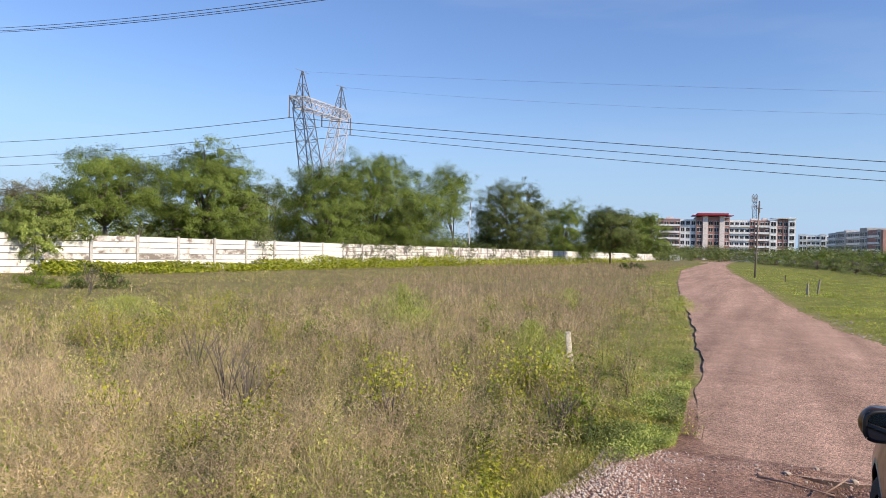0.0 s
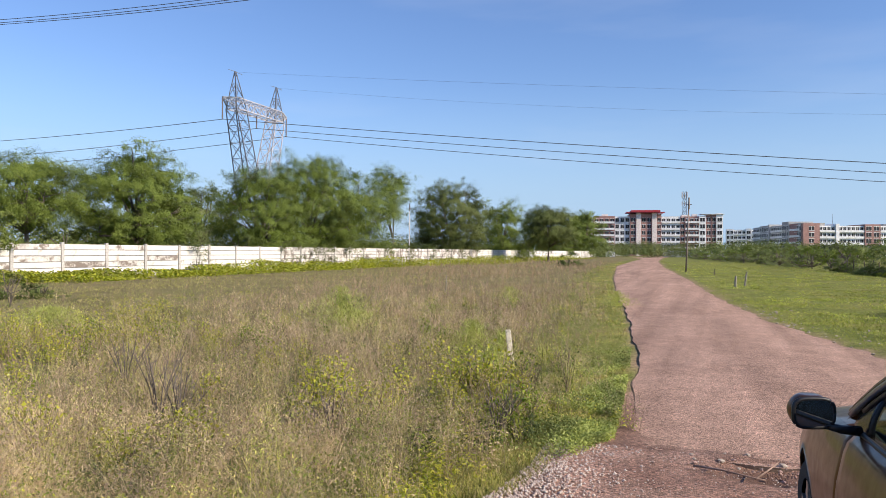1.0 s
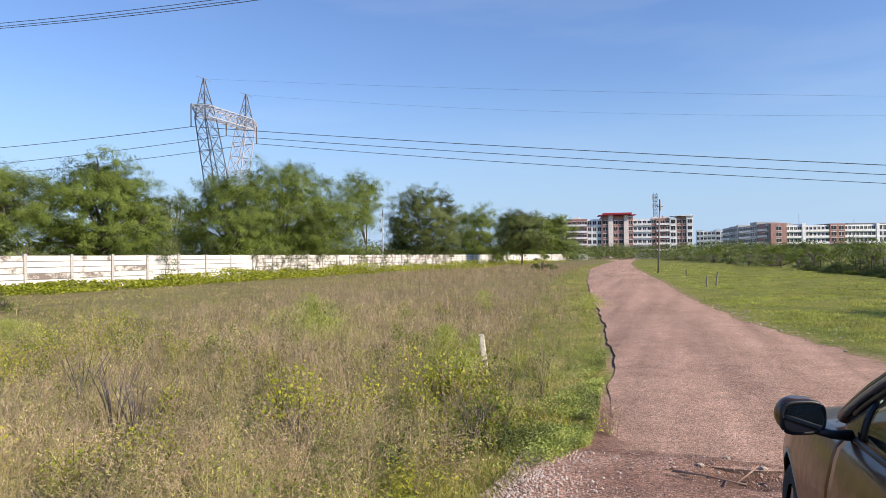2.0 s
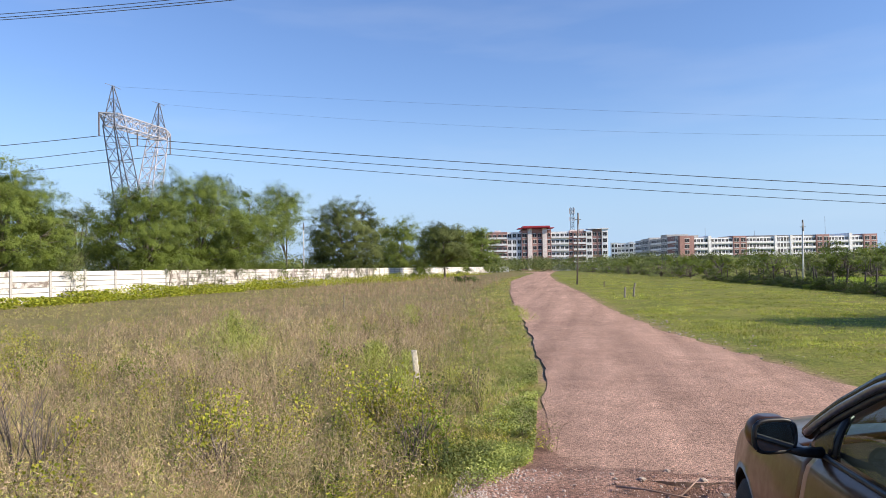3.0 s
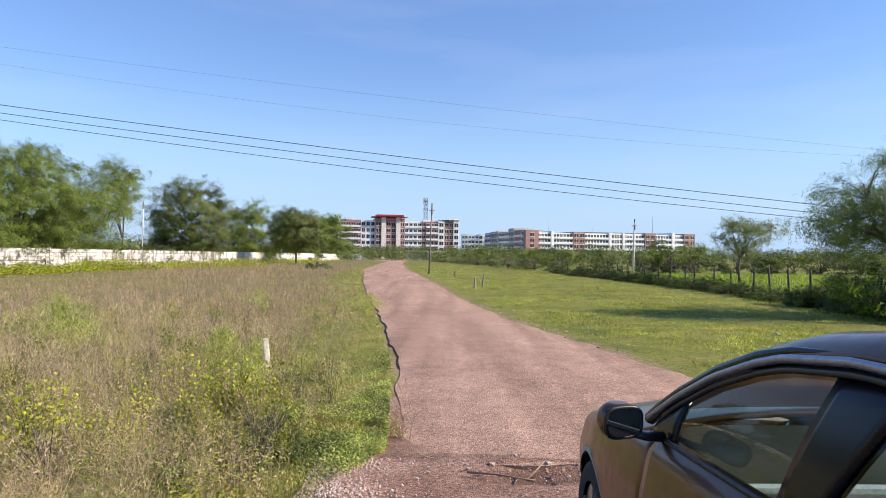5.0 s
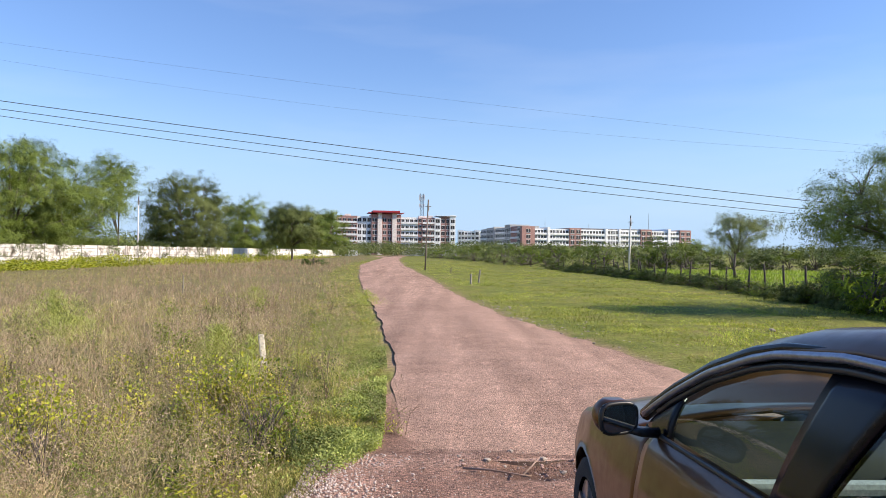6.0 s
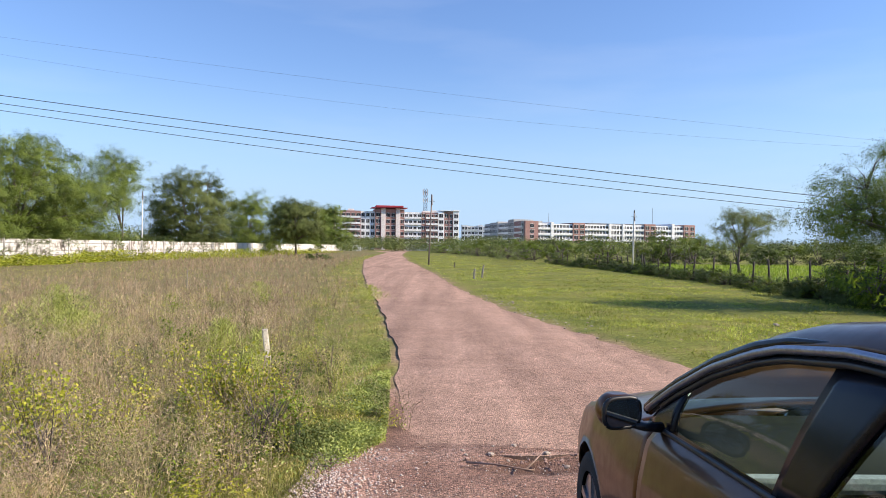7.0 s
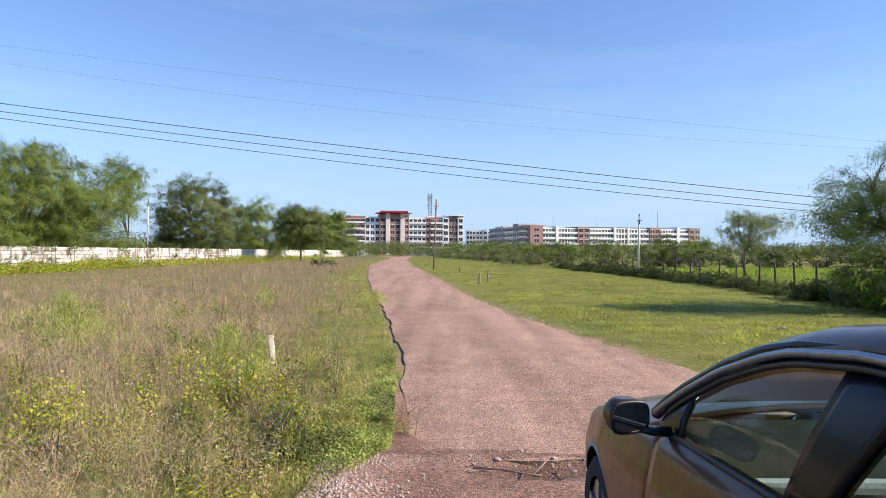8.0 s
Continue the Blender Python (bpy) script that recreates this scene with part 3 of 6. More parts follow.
M_LEAF_BROWN = foliage("brownish_acacia_leaves", [(0.13, 0.12, 0.055), (0.17, 0.155, 0.075), (0.21, 0.185, 0.10)], 0.5, 0.25)
M_LEAF_HEDGE = foliage("hedge_leaves", [(0.045, 0.066, 0.016), (0.075, 0.102, 0.023), (0.115, 0.148, 0.036)], 0.4, 0.2)
M_LEAF_BRIGHT = foliage("fresh_yellow_green_leaves", [(0.11, 0.165, 0.018), (0.18, 0.245, 0.027), (0.27, 0.33, 0.042)], 0.6, 0.4)
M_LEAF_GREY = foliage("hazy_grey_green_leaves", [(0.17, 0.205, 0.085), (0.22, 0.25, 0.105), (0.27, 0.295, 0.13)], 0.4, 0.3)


def unit_vectors(rs, n):
    v = rs.normal(size=(n, 3))
    return v / np.linalg.norm(v, axis=1)[:, None]


def leaf_arrays(rs, centers, size_lo, size_hi, aspect=0.4, up=0.5, pointed=False, outward=None):
    """One pointed leaf, two triangles, at each centre, facing every way but more often up, and outward from its mass if given."""
    n = len(centers)
    s = rs.uniform(size_lo, size_hi, n)[:, None]
    nor = unit_vectors(rs, n) * (1.0 if outward is None else 0.62) + np.array([0, 0, up])
    if outward is not None:
        nor = nor + outward
    nor /= np.linalg.norm(nor, axis=1)[:, None]
    a = np.cross(nor, unit_vectors(rs, n))
    a /= np.linalg.norm(a, axis=1)[:, None] + 1e-9
    b = np.cross(nor, a)
    if pointed:
        co = np.stack([centers - a * s + b * s * aspect * 0.7, centers - a * s - b * s * aspect * 0.7, centers + a * s], 1).reshape(-1, 3)
        return co, np.arange(3 * n).reshape(-1, 3)
    co = np.stack([centers - a * s, centers + b * s * aspect + a * s * 0.1, centers + a * s, centers - b * s * aspect + a * s * 0.1], 1).reshape(-1, 3)
    k = np.arange(n)[:, None] * 4
    tris = np.concatenate([k + np.array([[0, 1, 2]]), k + np.array([[0, 2, 3]])], 1).reshape(-1, 3)
    return co, tris


def crown_points(rs, blobs, n_tips, per_tip, spray):
    """Tips of twigs, mostly near the skin of the blobs, and leaf places strewn along sprays at each tip."""
    vol = np.array([b[3] * b[4] * b[5] for b in blobs]) ** 0.67
    pick = rs.choice(len(blobs), n_tips, p=vol / vol.sum())
    B = np.array(blobs)[pick]
    B = B[np.repeat(np.arange((n_tips + 4) // 5), 5)[:n_tips]]
    r = rs.uniform(0.25, 1.0, n_tips) ** 0.42
    tips = B[:, :3] + unit_vectors(rs, n_tips) * B[:, 3:6] * r[:, None] * rs.uniform(0.88, 1.1, n_tips)[:, None]
    heart = np.repeat(np.arange((n_tips + 4) // 5) * 5, 5)[:n_tips]
    tips = tips[heart] + rs.normal(scale=spray * 0.72, size=(n_tips, 3)) * [1, 1, 0.55]
    t = np.repeat(tips, per_tip, 0)
    d = unit_vectors(rs, n_tips * 3)
    d[:, 2] *= 0.45
    out = np.repeat(tips - B[:, :3], 3, 0)
    out /= np.linalg.norm(out, axis=1)[:, None] + 1e-6
    d = d + out * 0.7
    which = rs.randint(0, 3, n_tips * per_tip) + np.repeat(np.arange(n_tips) * 3, per_tip)
    along = rs.uniform(0, 1, n_tips * per_tip)
    pts = t + d[which] * (along * spray)[:, None] + rs.normal(scale=spray * 0.16, size=(len(t), 3))
    pts[:, 2] -= 0.25 * spray * along ** 2
    mass = np.repeat(tips - B[:, :3], per_tip, 0) / np.repeat(B[:, 3:6], per_tip, 0)
    mass /= np.linalg.norm(mass, axis=1)[:, None] + 1e-6
    pad = (pts - t) / (spray * 0.8)
    return tips, pts, mass * 0.75 + pad * 0.45


def build_tree(name, label, seed, at, blobs, base=(0, 0), trunk_r=0.16, n_tips=260, per_tip=80, spray=0.6, leaf=(0.05, 0.10), material=None, lean=(0, 0), fork=0.3, aspect=0.38):
    """A tapered, forking trunk with limbs to each mass of the crown, twigs to the tips, and sprays of small leaves."""
    rs = np.random.RandomState(seed)
    rng = random.Random(seed)
    tree = thing(name, label, "tree" if "tree" in name else "bush", m=pose(at[0], at[1], 0))
    if "acacia" in name:
        n_tips, per_tip, spray = int(n_tips * 1.75), int(per_tip * 1.3), spray * 1.15
    tips, pts, outward = crown_points(rs, blobs, n_tips, per_tip, spray)
    outward, pts = outward[pts[:, 2] > 0.05], pts[pts[:, 2] > 0.05]
    top = max(b[2] for b in blobs)
    f0 = Vector((base[0] + lean[0], base[1] + lean[1], top * fork))
    rods = [([(base[0], base[1], -0.15), Vector((base[0], base[1], 0)).lerp(f0, 0.5) + Vector((rng.uniform(-.1, .1), rng.uniform(-.1, .1), 0)), f0], [trunk_r * 1.35, trunk_r, trunk_r * 0.85], 8)]
    nodes = []
    for b in blobs:
        c = Vector(b[:3])
        mid = f0.lerp(c, 0.5) + Vector((rng.uniform(-.25, .25), rng.uniform(-.25, .25), rng.uniform(-.1, .35)))
        end = c + Vector((0, 0, b[5] * 0.3))
        rods.append(([f0, mid, c, end], [trunk_r * 0.7, trunk_r * 0.5, trunk_r * 0.32, trunk_r * 0.12], 6))
        nodes += [mid, f0.lerp(mid, 0.6), mid.lerp(c, 0.5), c, end]
    for t in tips[:: max(1, n_tips // (110 if "tree" in name else 9))]:
        t = Vector(t)
        near = min(nodes, key=lambda q: (q - t).length + max(0, q.z - t.z))
        m = near.lerp(t, 0.5) + Vector((rng.uniform(-.15, .15), rng.uniform(-.15, .15), rng.uniform(0, .2)))
        rods.append(([near, m, t], [trunk_r * 0.20, trunk_r * 0.12, trunk_r * 0.04], 4))
    v, f = tubes(rods)
    link_mesh("trunk", v, f, M_BARK, tree, smooth=True)
    co, tris = leaf_arrays(rs, pts, leaf[0], leaf[1], aspect, 0.35, name != "overhanging_bush", outward)
    fast_mesh("crown", co, tris, material or M_LEAF, tree)
    return tree


def round_crown(rng, r, top, low, n=7, wide=1.0):
    """Masses of a domed, uneven crown of radius r between the heights low and top: a heart, a low ring of lobes and small ones on the dome."""
    r, top = r * 1.04, top + 0.1
    h = top - low
    out = [(0, 0, low + h * 0.46, r * 0.86, r * 0.86 * wide, h * 0.51)] * 3
    for i in range(n):
        a = 2 * math.pi * (i + rng.uniform(-0.3, 0.3)) / n
        k = rng.uniform(0.58, 0.70)
        q = rng.uniform(0.28, 0.36)
        out.append((math.cos(a) * r * k, math.sin(a) * r * k * wide, low + h * rng.uniform(0.14, 0.46), r * q, r * q * wide, h * rng.uniform(0.20, 0.28)))
    for i in range(n - 2):
        a = 2 * math.pi * (i + rng.uniform(-0.4, 0.4)) / (n - 2)
        k = rng.uniform(0.22, 0.48)
        q = rng.uniform(0.24, 0.34)
        out.append((math.cos(a) * r * k, math.sin(a) * r * k * wide, top - h * (0.12 + 0.36 * k), r * q, r * q * wide, h * 0.16))
    return out


R = random.Random(11)
ACACIA = "feathery green acacia tree standing behind the boundary wall"
build_tree("acacia_tree", "brownish thin acacia tree standing far behind the wall", 1, (-51, 33.9), round_crown(R, 3.6, 6.2, 2.2), n_tips=200, per_tip=60, material=M_LEAF_BROWN, spray=0.6, leaf=(0.05, 0.10))
build_tree("acacia_tree", "acacia tree with an open crown over a forked trunk", 2, (-36, 28.4), round_crown(R, 3.3, 7.0, 3.0, 7), n_tips=330, per_tip=80, spray=0.55, leaf=(0.045, 0.09), fork=0.4, trunk_r=0.13)
build_tree("acacia_tree", "green acacia tree with ragged top shoots behind the wall", 3, (-35.0, 35.7), round_crown(R, 4.6, 8.1, 1.5, 9) + [(0.4, -0.8, 7.7, 0.9, 1.0, 0.7), (0, 2.1, 7.0, 0.8, 0.9, 0.8), (0.8, 3.3, 5.2, 1.0, 1.2, 0.9)], n_tips=640, per_tip=95, spray=0.55, leaf=(0.05, 0.095))
# Haze of distance is put into this tree's grey leaf colour.
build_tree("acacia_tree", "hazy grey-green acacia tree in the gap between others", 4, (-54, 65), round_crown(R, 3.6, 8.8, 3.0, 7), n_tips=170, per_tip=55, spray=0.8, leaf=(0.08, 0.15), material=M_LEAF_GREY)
build_tree("acacia_tree", ACACIA, 5, (-36, 51.2), round_crown(R, 4.4, 9.3, 1.0, 9), n_tips=430, per_tip=90, spray=0.7, leaf=(0.055, 0.11))
build_tree("acacia_tree", "large spreading acacia tree behind the boundary wall", 6, (-36.5, 60.0), round_crown(R, 5.8, 11.5, 1.0, 10), n_tips=540, per_tip=90, spray=0.75, leaf=(0.06, 0.12))
build_tree("acacia_tree", ACACIA, 7, (-36.5, 68.0), round_crown(R, 5.4, 10.4, 1.0, 9), n_tips=430, per_tip=80, spray=0.8, leaf=(0.06, 0.12))
build_tree("acacia_tree", "sparse acacia tree with a leaning forked trunk", 8, (-35.5, 77), [(0, -1.2, 9.9, 1.9, 2.2, 1.5), (0.5, -2.8, 7.6, 1.5, 1.6, 1.5), (0, 1.2, 10.2, 1.4, 1.4, 1.0), (0, -1.5, 6.2, 1.6, 1.6, 1.0), (0, 2.2, 8.6, 1.1, 1.3, 1.0)], base=(0, 1.6), lean=(0.3, -1.2), trunk_r=0.10, n_tips=210, per_tip=60, spray=0.75, leaf=(0.06, 0.12), fork=0.30)
build_tree("acacia_tree", "dome-shaped dull green acacia tree behind the wall", 9, (-34.5, 96.9), [(0, 0, 5.9, 5.4, 5.6, 5.9)] * 4 + round_crown(R, 5.8, 12.0, 1.2, 7), n_tips=680, per_tip=80, spray=0.8, leaf=(0.07, 0.14), material=M_LEAF_DARK)
build_tree("acacia_tree", ACACIA, 10, (-34, 124), round_crown(R, 6.2, 11.0, 0.4, 9), n_tips=400, per_tip=70, spray=0.9, leaf=(0.085, 0.16))
build_tree("acacia_tree", "low dark acacia tree standing before the wall", 12, (-22.8, 111.4), round_crown(R, 4.4, 8.9, 3.0, 9), n_tips=400, per_tip=70, spray=0.8, leaf=(0.08, 0.15), material=M_LEAF_DARK)
build_tree("acacia_tree", "rounded acacia tree standing behind the wall's far end", 13, (-33.8, 221), round_crown(R, 6.6, 14.2, 0.6, 8), n_tips=360, per_tip=65, spray=1.2, leaf=(0.13, 0.24))
build_tree("acacia_tree", "rounded acacia tree standing behind the wall's far end", 14, (-34.5, 180), round_crown(R, 6.4, 12.2, 0.6, 8), n_tips=330, per_tip=65, spray=1.1, leaf=(0.12, 0.22))
build_tree("thorn_tree", "slender open thorn tree in a green field", 21, (20, 45), [(-0.6, 0, 2.6, 0.9, 0.9, 0.6), (0.7, 0, 2.6, 0.9, 0.9, 0.6), (-0.7, 0, 3.3, 1.2, 1.2, 0.8), (0.9, 0.2, 3.4, 1.3, 1.2, 0.7), (0.1, 0, 3.8, 1.1, 1.1, 0.6), (1.9, 0, 3.6, 0.7, 0.8, 0.4), (-1.4, 0.2, 2.9, 0.8, 0.8, 0.6)], base=(-0.2, 0), trunk_r=0.08, n_tips=300, per_tip=90, spray=0.45, leaf=(0.03, 0.055), material=M_LEAF_GREY, fork=0.45)
build_tree("thorn_tree", "spreading thorn tree with open feathery branches by the fence", 22, (13.6, 19.2), [(-1.6, 0, 3.1, 1.5, 1.5, 0.8), (0.3, -0.4, 3.9, 1.6, 1.6, 0.9), (-0.3, 1.2, 2.7, 1.6, 1.6, 0.8), (1.6, -0.6, 3.4, 1.6, 1.6, 1.0), (-2.3, -0.6, 2.5, 1.2, 1.2, 0.7), (1.2, -1.8, 2.6, 1.5, 1.5, 0.9), (-0.6, -1.5, 3.3, 1.2, 1.2, 0.7), (0.0, 0, 4.3, 0.8, 0.8, 0.5)], trunk_r=0.14, n_tips=900, per_tip=130, spray=0.42, leaf=(0.024, 0.044), material=M_LEAF, fork=0.35)


# ---- bushes: a few kinds, copied along the hedge and the far fields ----
def build_bush(seed, material, r, h, n_tips=72, per_tip=36, leaf=(0.055, 0.095), label=""):
    rng = random.Random(seed)
    return build_tree("bush", label, seed, (0, 0), round_crown(rng, r, h, -0.1, 6), trunk_r=0.05, n_tips=n_tips, per_tip=per_tip, spray=0.3, leaf=leaf, material=material, fork=0.12)


BUSH = [build_bush(41, M_LEAF_HEDGE, 1.2, 1.5, label="dense green wild bush of the hedge"),
        build_bush(42, M_LEAF_HEDGE, 1.3, 1.3, label="dull dark wild bush of the hedge"),
        build_bush(43, M_LEAF_BRIGHT, 1.1, 1.2, label="fresh yellow-green wild bush of the hedge"),
        build_bush(44, M_LEAF_HEDGE, 1.5, 1.9, label="tall green wild bush of the hedge"),
        build_bush(45, M_LEAF_DARK, 1.0, 0.9, 60, 36, label="low dry scrubby bush of the hedge"),
        build_bush(46, M_LEAF, 1.4, 1.8, 46, 40, (0.05, 0.095), "rounded green bush in the scrub beyond the fence"),
        build_bush(47, M_LEAF_DARK, 1.4, 1.6, 46, 40, (0.05, 0.095), "dull green bush in the scrub beyond the fence"),
        build_bush(48, M_LEAF_GREY, 1.3, 1.7, 46, 36, (0.05, 0.095), "greyish thorn bush in the scrub beyond the fence")]
for b in BUSH:
    tagged(b, group="hedge bushes")
BUSH_HOME = [(14.0, 17.0), (13.6, 15.0), (12.2, 18.6), (15.5, 19.0), (13.4, 20.2), (22, 70), (31, 84), (40, 96)]
for b, (x, y) in zip(BUSH, BUSH_HOME):
    b.matrix_basis = pose(x, y, 0, 0, 0, R.uniform(0, 360))


def plant(kind, x, y, s, sz=1.0):
    c = copy_thing(BUSH[kind], pose(x, y, -0.02, 0, 0, R.uniform(0, 360)))
    c.scale = (s, s, s * sz)
    return c


def hedge_x(y):
    return np.interp(y, [10, 18, 31, 45, 62, 90, 130, 190], [12.0, 12.6, 13.2, 13.2, 12.3, 9.5, 6.0, -2.5])


y = 11.0
while y < 68:
    plant(R.choice([0, 1, 1, 4, 4, 2] if y > 20 else [0, 2, 3, 1]), hedge_x(y) + R.uniform(-0.3, 0.7), y, R.choice([0.3, 0.36, 0.45, 0.55, 0.68]) * (0.88 if 21 < y < 40 else 1.0), R.uniform(0.65, 1.0))
    y += R.uniform(0.45, 1.15)
y = 12.0
while y < 60:
    plant(R.choice([1, 4, 1, 0]), hedge_x(y) + R.uniform(-0.3, 0.4), y, R.choice([0.5, 0.6, 0.7]) * (0.84 if 21 < y < 40 else 1.0), R.uniform(0.75, 1.0))
    y += R.uniform(0.6, 1.1)
y = 11.0
while y < 24:
    plant(R.choice([0, 1, 3]), hedge_x(y) + R.uniform(0.9, 2.4), y, R.uniform(0.8, 1.15), R.uniform(0.75, 1.0))
    plant(R.choice([0, 1]), hedge_x(y) + R.uniform(-0.2, 0.5), y + 0.4, R.uniform(0.6, 0.85), R.uniform(0.8, 1.0))
    y += R.uniform(0.8, 1.2)
y = 68.0
while y < 190:
    plant(R.choice([5, 6, 5, 7]), hedge_x(y) + R.uniform(0, 3.0), y, R.uniform(0.9, 1.5), R.uniform(0.8, 1.0))
    y += R.uniform(1.8, 3.2)
for k in range(70):
    y = R.uniform(66, 170)
    plant(R.choice([5, 5, 5, 7, 6]), hedge_x(y) + R.uniform(5, 62), y, R.choice([1.0, 1.3, 1.7, 2.2]), R.uniform(0.7, 0.95))
for x, y, k, s in ((12.3, 18.4, 2, 1.25), (13.0, 16.6, 2, 1.1), (14.5, 17.6, 3, 1.0), (23.5, 71, 1, 1.6), (27, 72, 0, 1.5), (30.5, 70, 3, 1.4), (34.5, 71, 1, 1.5), (38.5, 69, 0, 1.5), (42, 68, 1, 1.6)):
    plant(k, x, y, s)
for k in range(26):
    y = 27 + 4.1 * k + R.uniform(-1.2, 1.2)
    plant(R.choice([0, 1, 1, 3]), -33.9 - R.uniform(0, 2.5), y, R.uniform(1.3, 2.1), R.uniform(0.8, 1.1))
# scrub at the foot of the boundary wall and in the field
for x, y, k, s in ((-1.15, 5.30, 0, 0.17), (-1.45, 5.05, 1, 0.16), (-1.9, 4.75, 1, 0.15), (-20.7, 15.6, 0, 0.55), (-21.6, 14.6, 2, 0.5), (-19.9, 16.2, 4, 0.6), (-24.0, 15.8, 2, 0.5), (-13.4, 77, 3, 0.9), (-12.6, 78.5, 4, 0.7), (-7.6, 14.4, 0, 0.35)):
    plant(k, x, y, s)
M_LEAF_DRAPE = foliage("draping_bush_leaves", [(0.17, 0.22, 0.05), (0.24, 0.29, 0.07), (0.32, 0.36, 0.10)], 0.8, 0.35)
build_tree("overhanging_bush", "leafy bush hanging over the boundary wall", 31, (-32.4, 21.6), [(0.3, 0, 2.6, 1.2, 2.2, 1.1), (1.1, -1.1, 2.2, 0.7, 1.0, 0.7), (1.1, 1.1, 2.1, 0.7, 1.1, 0.8), (0.6, -0.2, 3.3, 0.9, 1.3, 0.6), (1.3, -0.3, 1.6, 0.35, 1.3, 0.6), (0.4, 1.8, 2.7, 0.8, 0.9, 0.7)], n_tips=420, per_tip=60, spray=0.32, leaf=(0.032, 0.06), material=M_LEAF_DRAPE, aspect=0.6)
for yy, s in ((36.9, 1.0), (47.2, 0.6), (49.4, 0.6), (51.6, 0.5), (53.5, 0.5), (55, 0.6), (58, 0.5), (61, 0.7), (67, 0.6), (73, 0.9), (80, 0.7), (86, 0.6), (92, 0.9), (99, 0.7)):
    build_tree("climbing_shrub", "thin dark shrub growing against the boundary wall", int(yy * 7), (-31.1, yy), [(0.25, 0, 1.2 * s, 0.3, 0.75 * s, 0.75 * s), (0.1, 0.3, 1.9, 0.35, 0.7 * s, 0.4)], trunk_r=0.03, n_tips=60, per_tip=24, spray=0.3, leaf=(0.03, 0.06), material=M_LEAF_DARK, fork=0.3)


def far_woods():
    """Thickets of the distance, before the buildings and behind the wall: countless small crowns in one sheet of leaves."""
    rs = np.random.RandomState(77)
    chunks = []
    spots = []
    for k in range(300):
        y = rs.uniform(150, 325)
        x = rs.uniform(-30, 200) if rs.rand() < 0.85 else rs.uniform(-60, -20)
        if x < 6 and y < 200:
            continue
        h = rs.uniform(3.2, 6.0) * (0.6 + y / 500)
        spots.append((x, y, h * 0.5, rs.uniform(2.5, 5.5), rs.uniform(2, 4), h * 0.5))
    for k in range(60):
        spots.append((rs.uniform(-60, 32), rs.uniform(290, 338), 3.4, rs.uniform(2.5, 5), 3, rs.uniform(2.4, 4.0)))
    for k in range(250):
        y = rs.uniform(18, 260)
        spots.append((-rs.uniform(52, 130), y, 2.4, rs.uniform(2.5, 5), rs.uniform(2.5, 5), rs.uniform(2.0, 4.4)))
    faces = []
    for s in spots:
        n = 300
        r = rs.uniform(0.3, 1, n) ** 0.4
        d = unit_vectors(rs, n)
        p = np.array(s[:3]) + d * np.array(s[3:]) * (r * rs.uniform(0.8, 1.12, n))[:, None]
        chunks.append(p[p[:, 2] > 0])
        faces.append(d[p[:, 2] > 0] * 0.9)
    pts = np.concatenate(chunks)
    co, tris = leaf_arrays(rs, pts, 0.16, 0.38, 0.6, 0.35, True, np.concatenate(faces))
    ob = fast_mesh("far_woods", co, tris, foliage("distant_scrub_leaves", [(0.06, 0.085, 0.025), (0.11, 0.14, 0.042), (0.17, 0.20, 0.065), (0.22, 0.24, 0.09)], 0.06, 0.25))
    tagged(ob, "distant green scrub and low trees", "woods", kind="stuff")


far_woods()


# ---- grass and weeds ----
def blades(rs, p, h, w, lean, curl=0.5):
    """Narrow bent blades, three triangles each, rooted at p."""
    n = len(p)
    a = rs.uniform(0, 2 * np.pi, n)
    face = rs.uniform(0, np.pi, n)
    side = np.stack([np.cos(face), np.sin(face), np.zeros(n)], 1) * (w / 2)[:, None]
    away = np.stack([np.cos(a), np.sin(a), np.zeros(n)], 1) * (lean * h)[:, None]
    up = np.zeros((n, 3))
    up[:, 2] = h
    mid = p + up * 0.55 + away * (0.55 * curl)
    tip = p + up + away
    co = np.stack([p - side, p + side, mid - side * 0.8, mid + side * 0.8, tip], 1).reshape(-1, 3)
    k = np.arange(n)[:, None] * 5
    tris = np.concatenate([k + np.array([[0, 1, 3]]), k + np.array([[0, 3, 2]]), k + np.array([[2, 3, 4]])], 1).reshape(-1, 3)
    return co, tris


def slivers(rs, p, length, w, rise=0.6):
    """Single thin triangles that point outwards from p."""
    n = len(p)
    d = unit_vectors(rs, n)
    d[:, 2] = np.abs(d[:, 2]) * rise + 0.35
    d /= np.linalg.norm(d, axis=1)[:, None]
    s = np.cross(d, unit_vectors(rs, n))
    s *= (w / 2 / (np.linalg.norm(s, axis=1) + 1e-9))[:, None]
    co = np.stack([p - s, p + s, p + d * length[:, None]], 1).reshape(-1, 3)
    return co, np.arange(3 * n).reshape(-1, 3)


def joined(*pairs):
    cos, trs, o = [], [], 0
    for c, t in pairs:
        cos.append(c)
        trs.append(t + o)
        o += len(c)
    return np.concatenate(cos), np.concatenate(trs)


def strew(rs, n, r0, r1, a0, a1):
    """Places that thin out with the distance from the road's end; angles in degrees from straight ahead, right positive."""
    r = r0 * (r1 / r0) ** rs.uniform(0, 1, n)
    a = np.radians(rs.uniform(a0, a1, n))
    return r * np.sin(a), r * np.cos(a), r


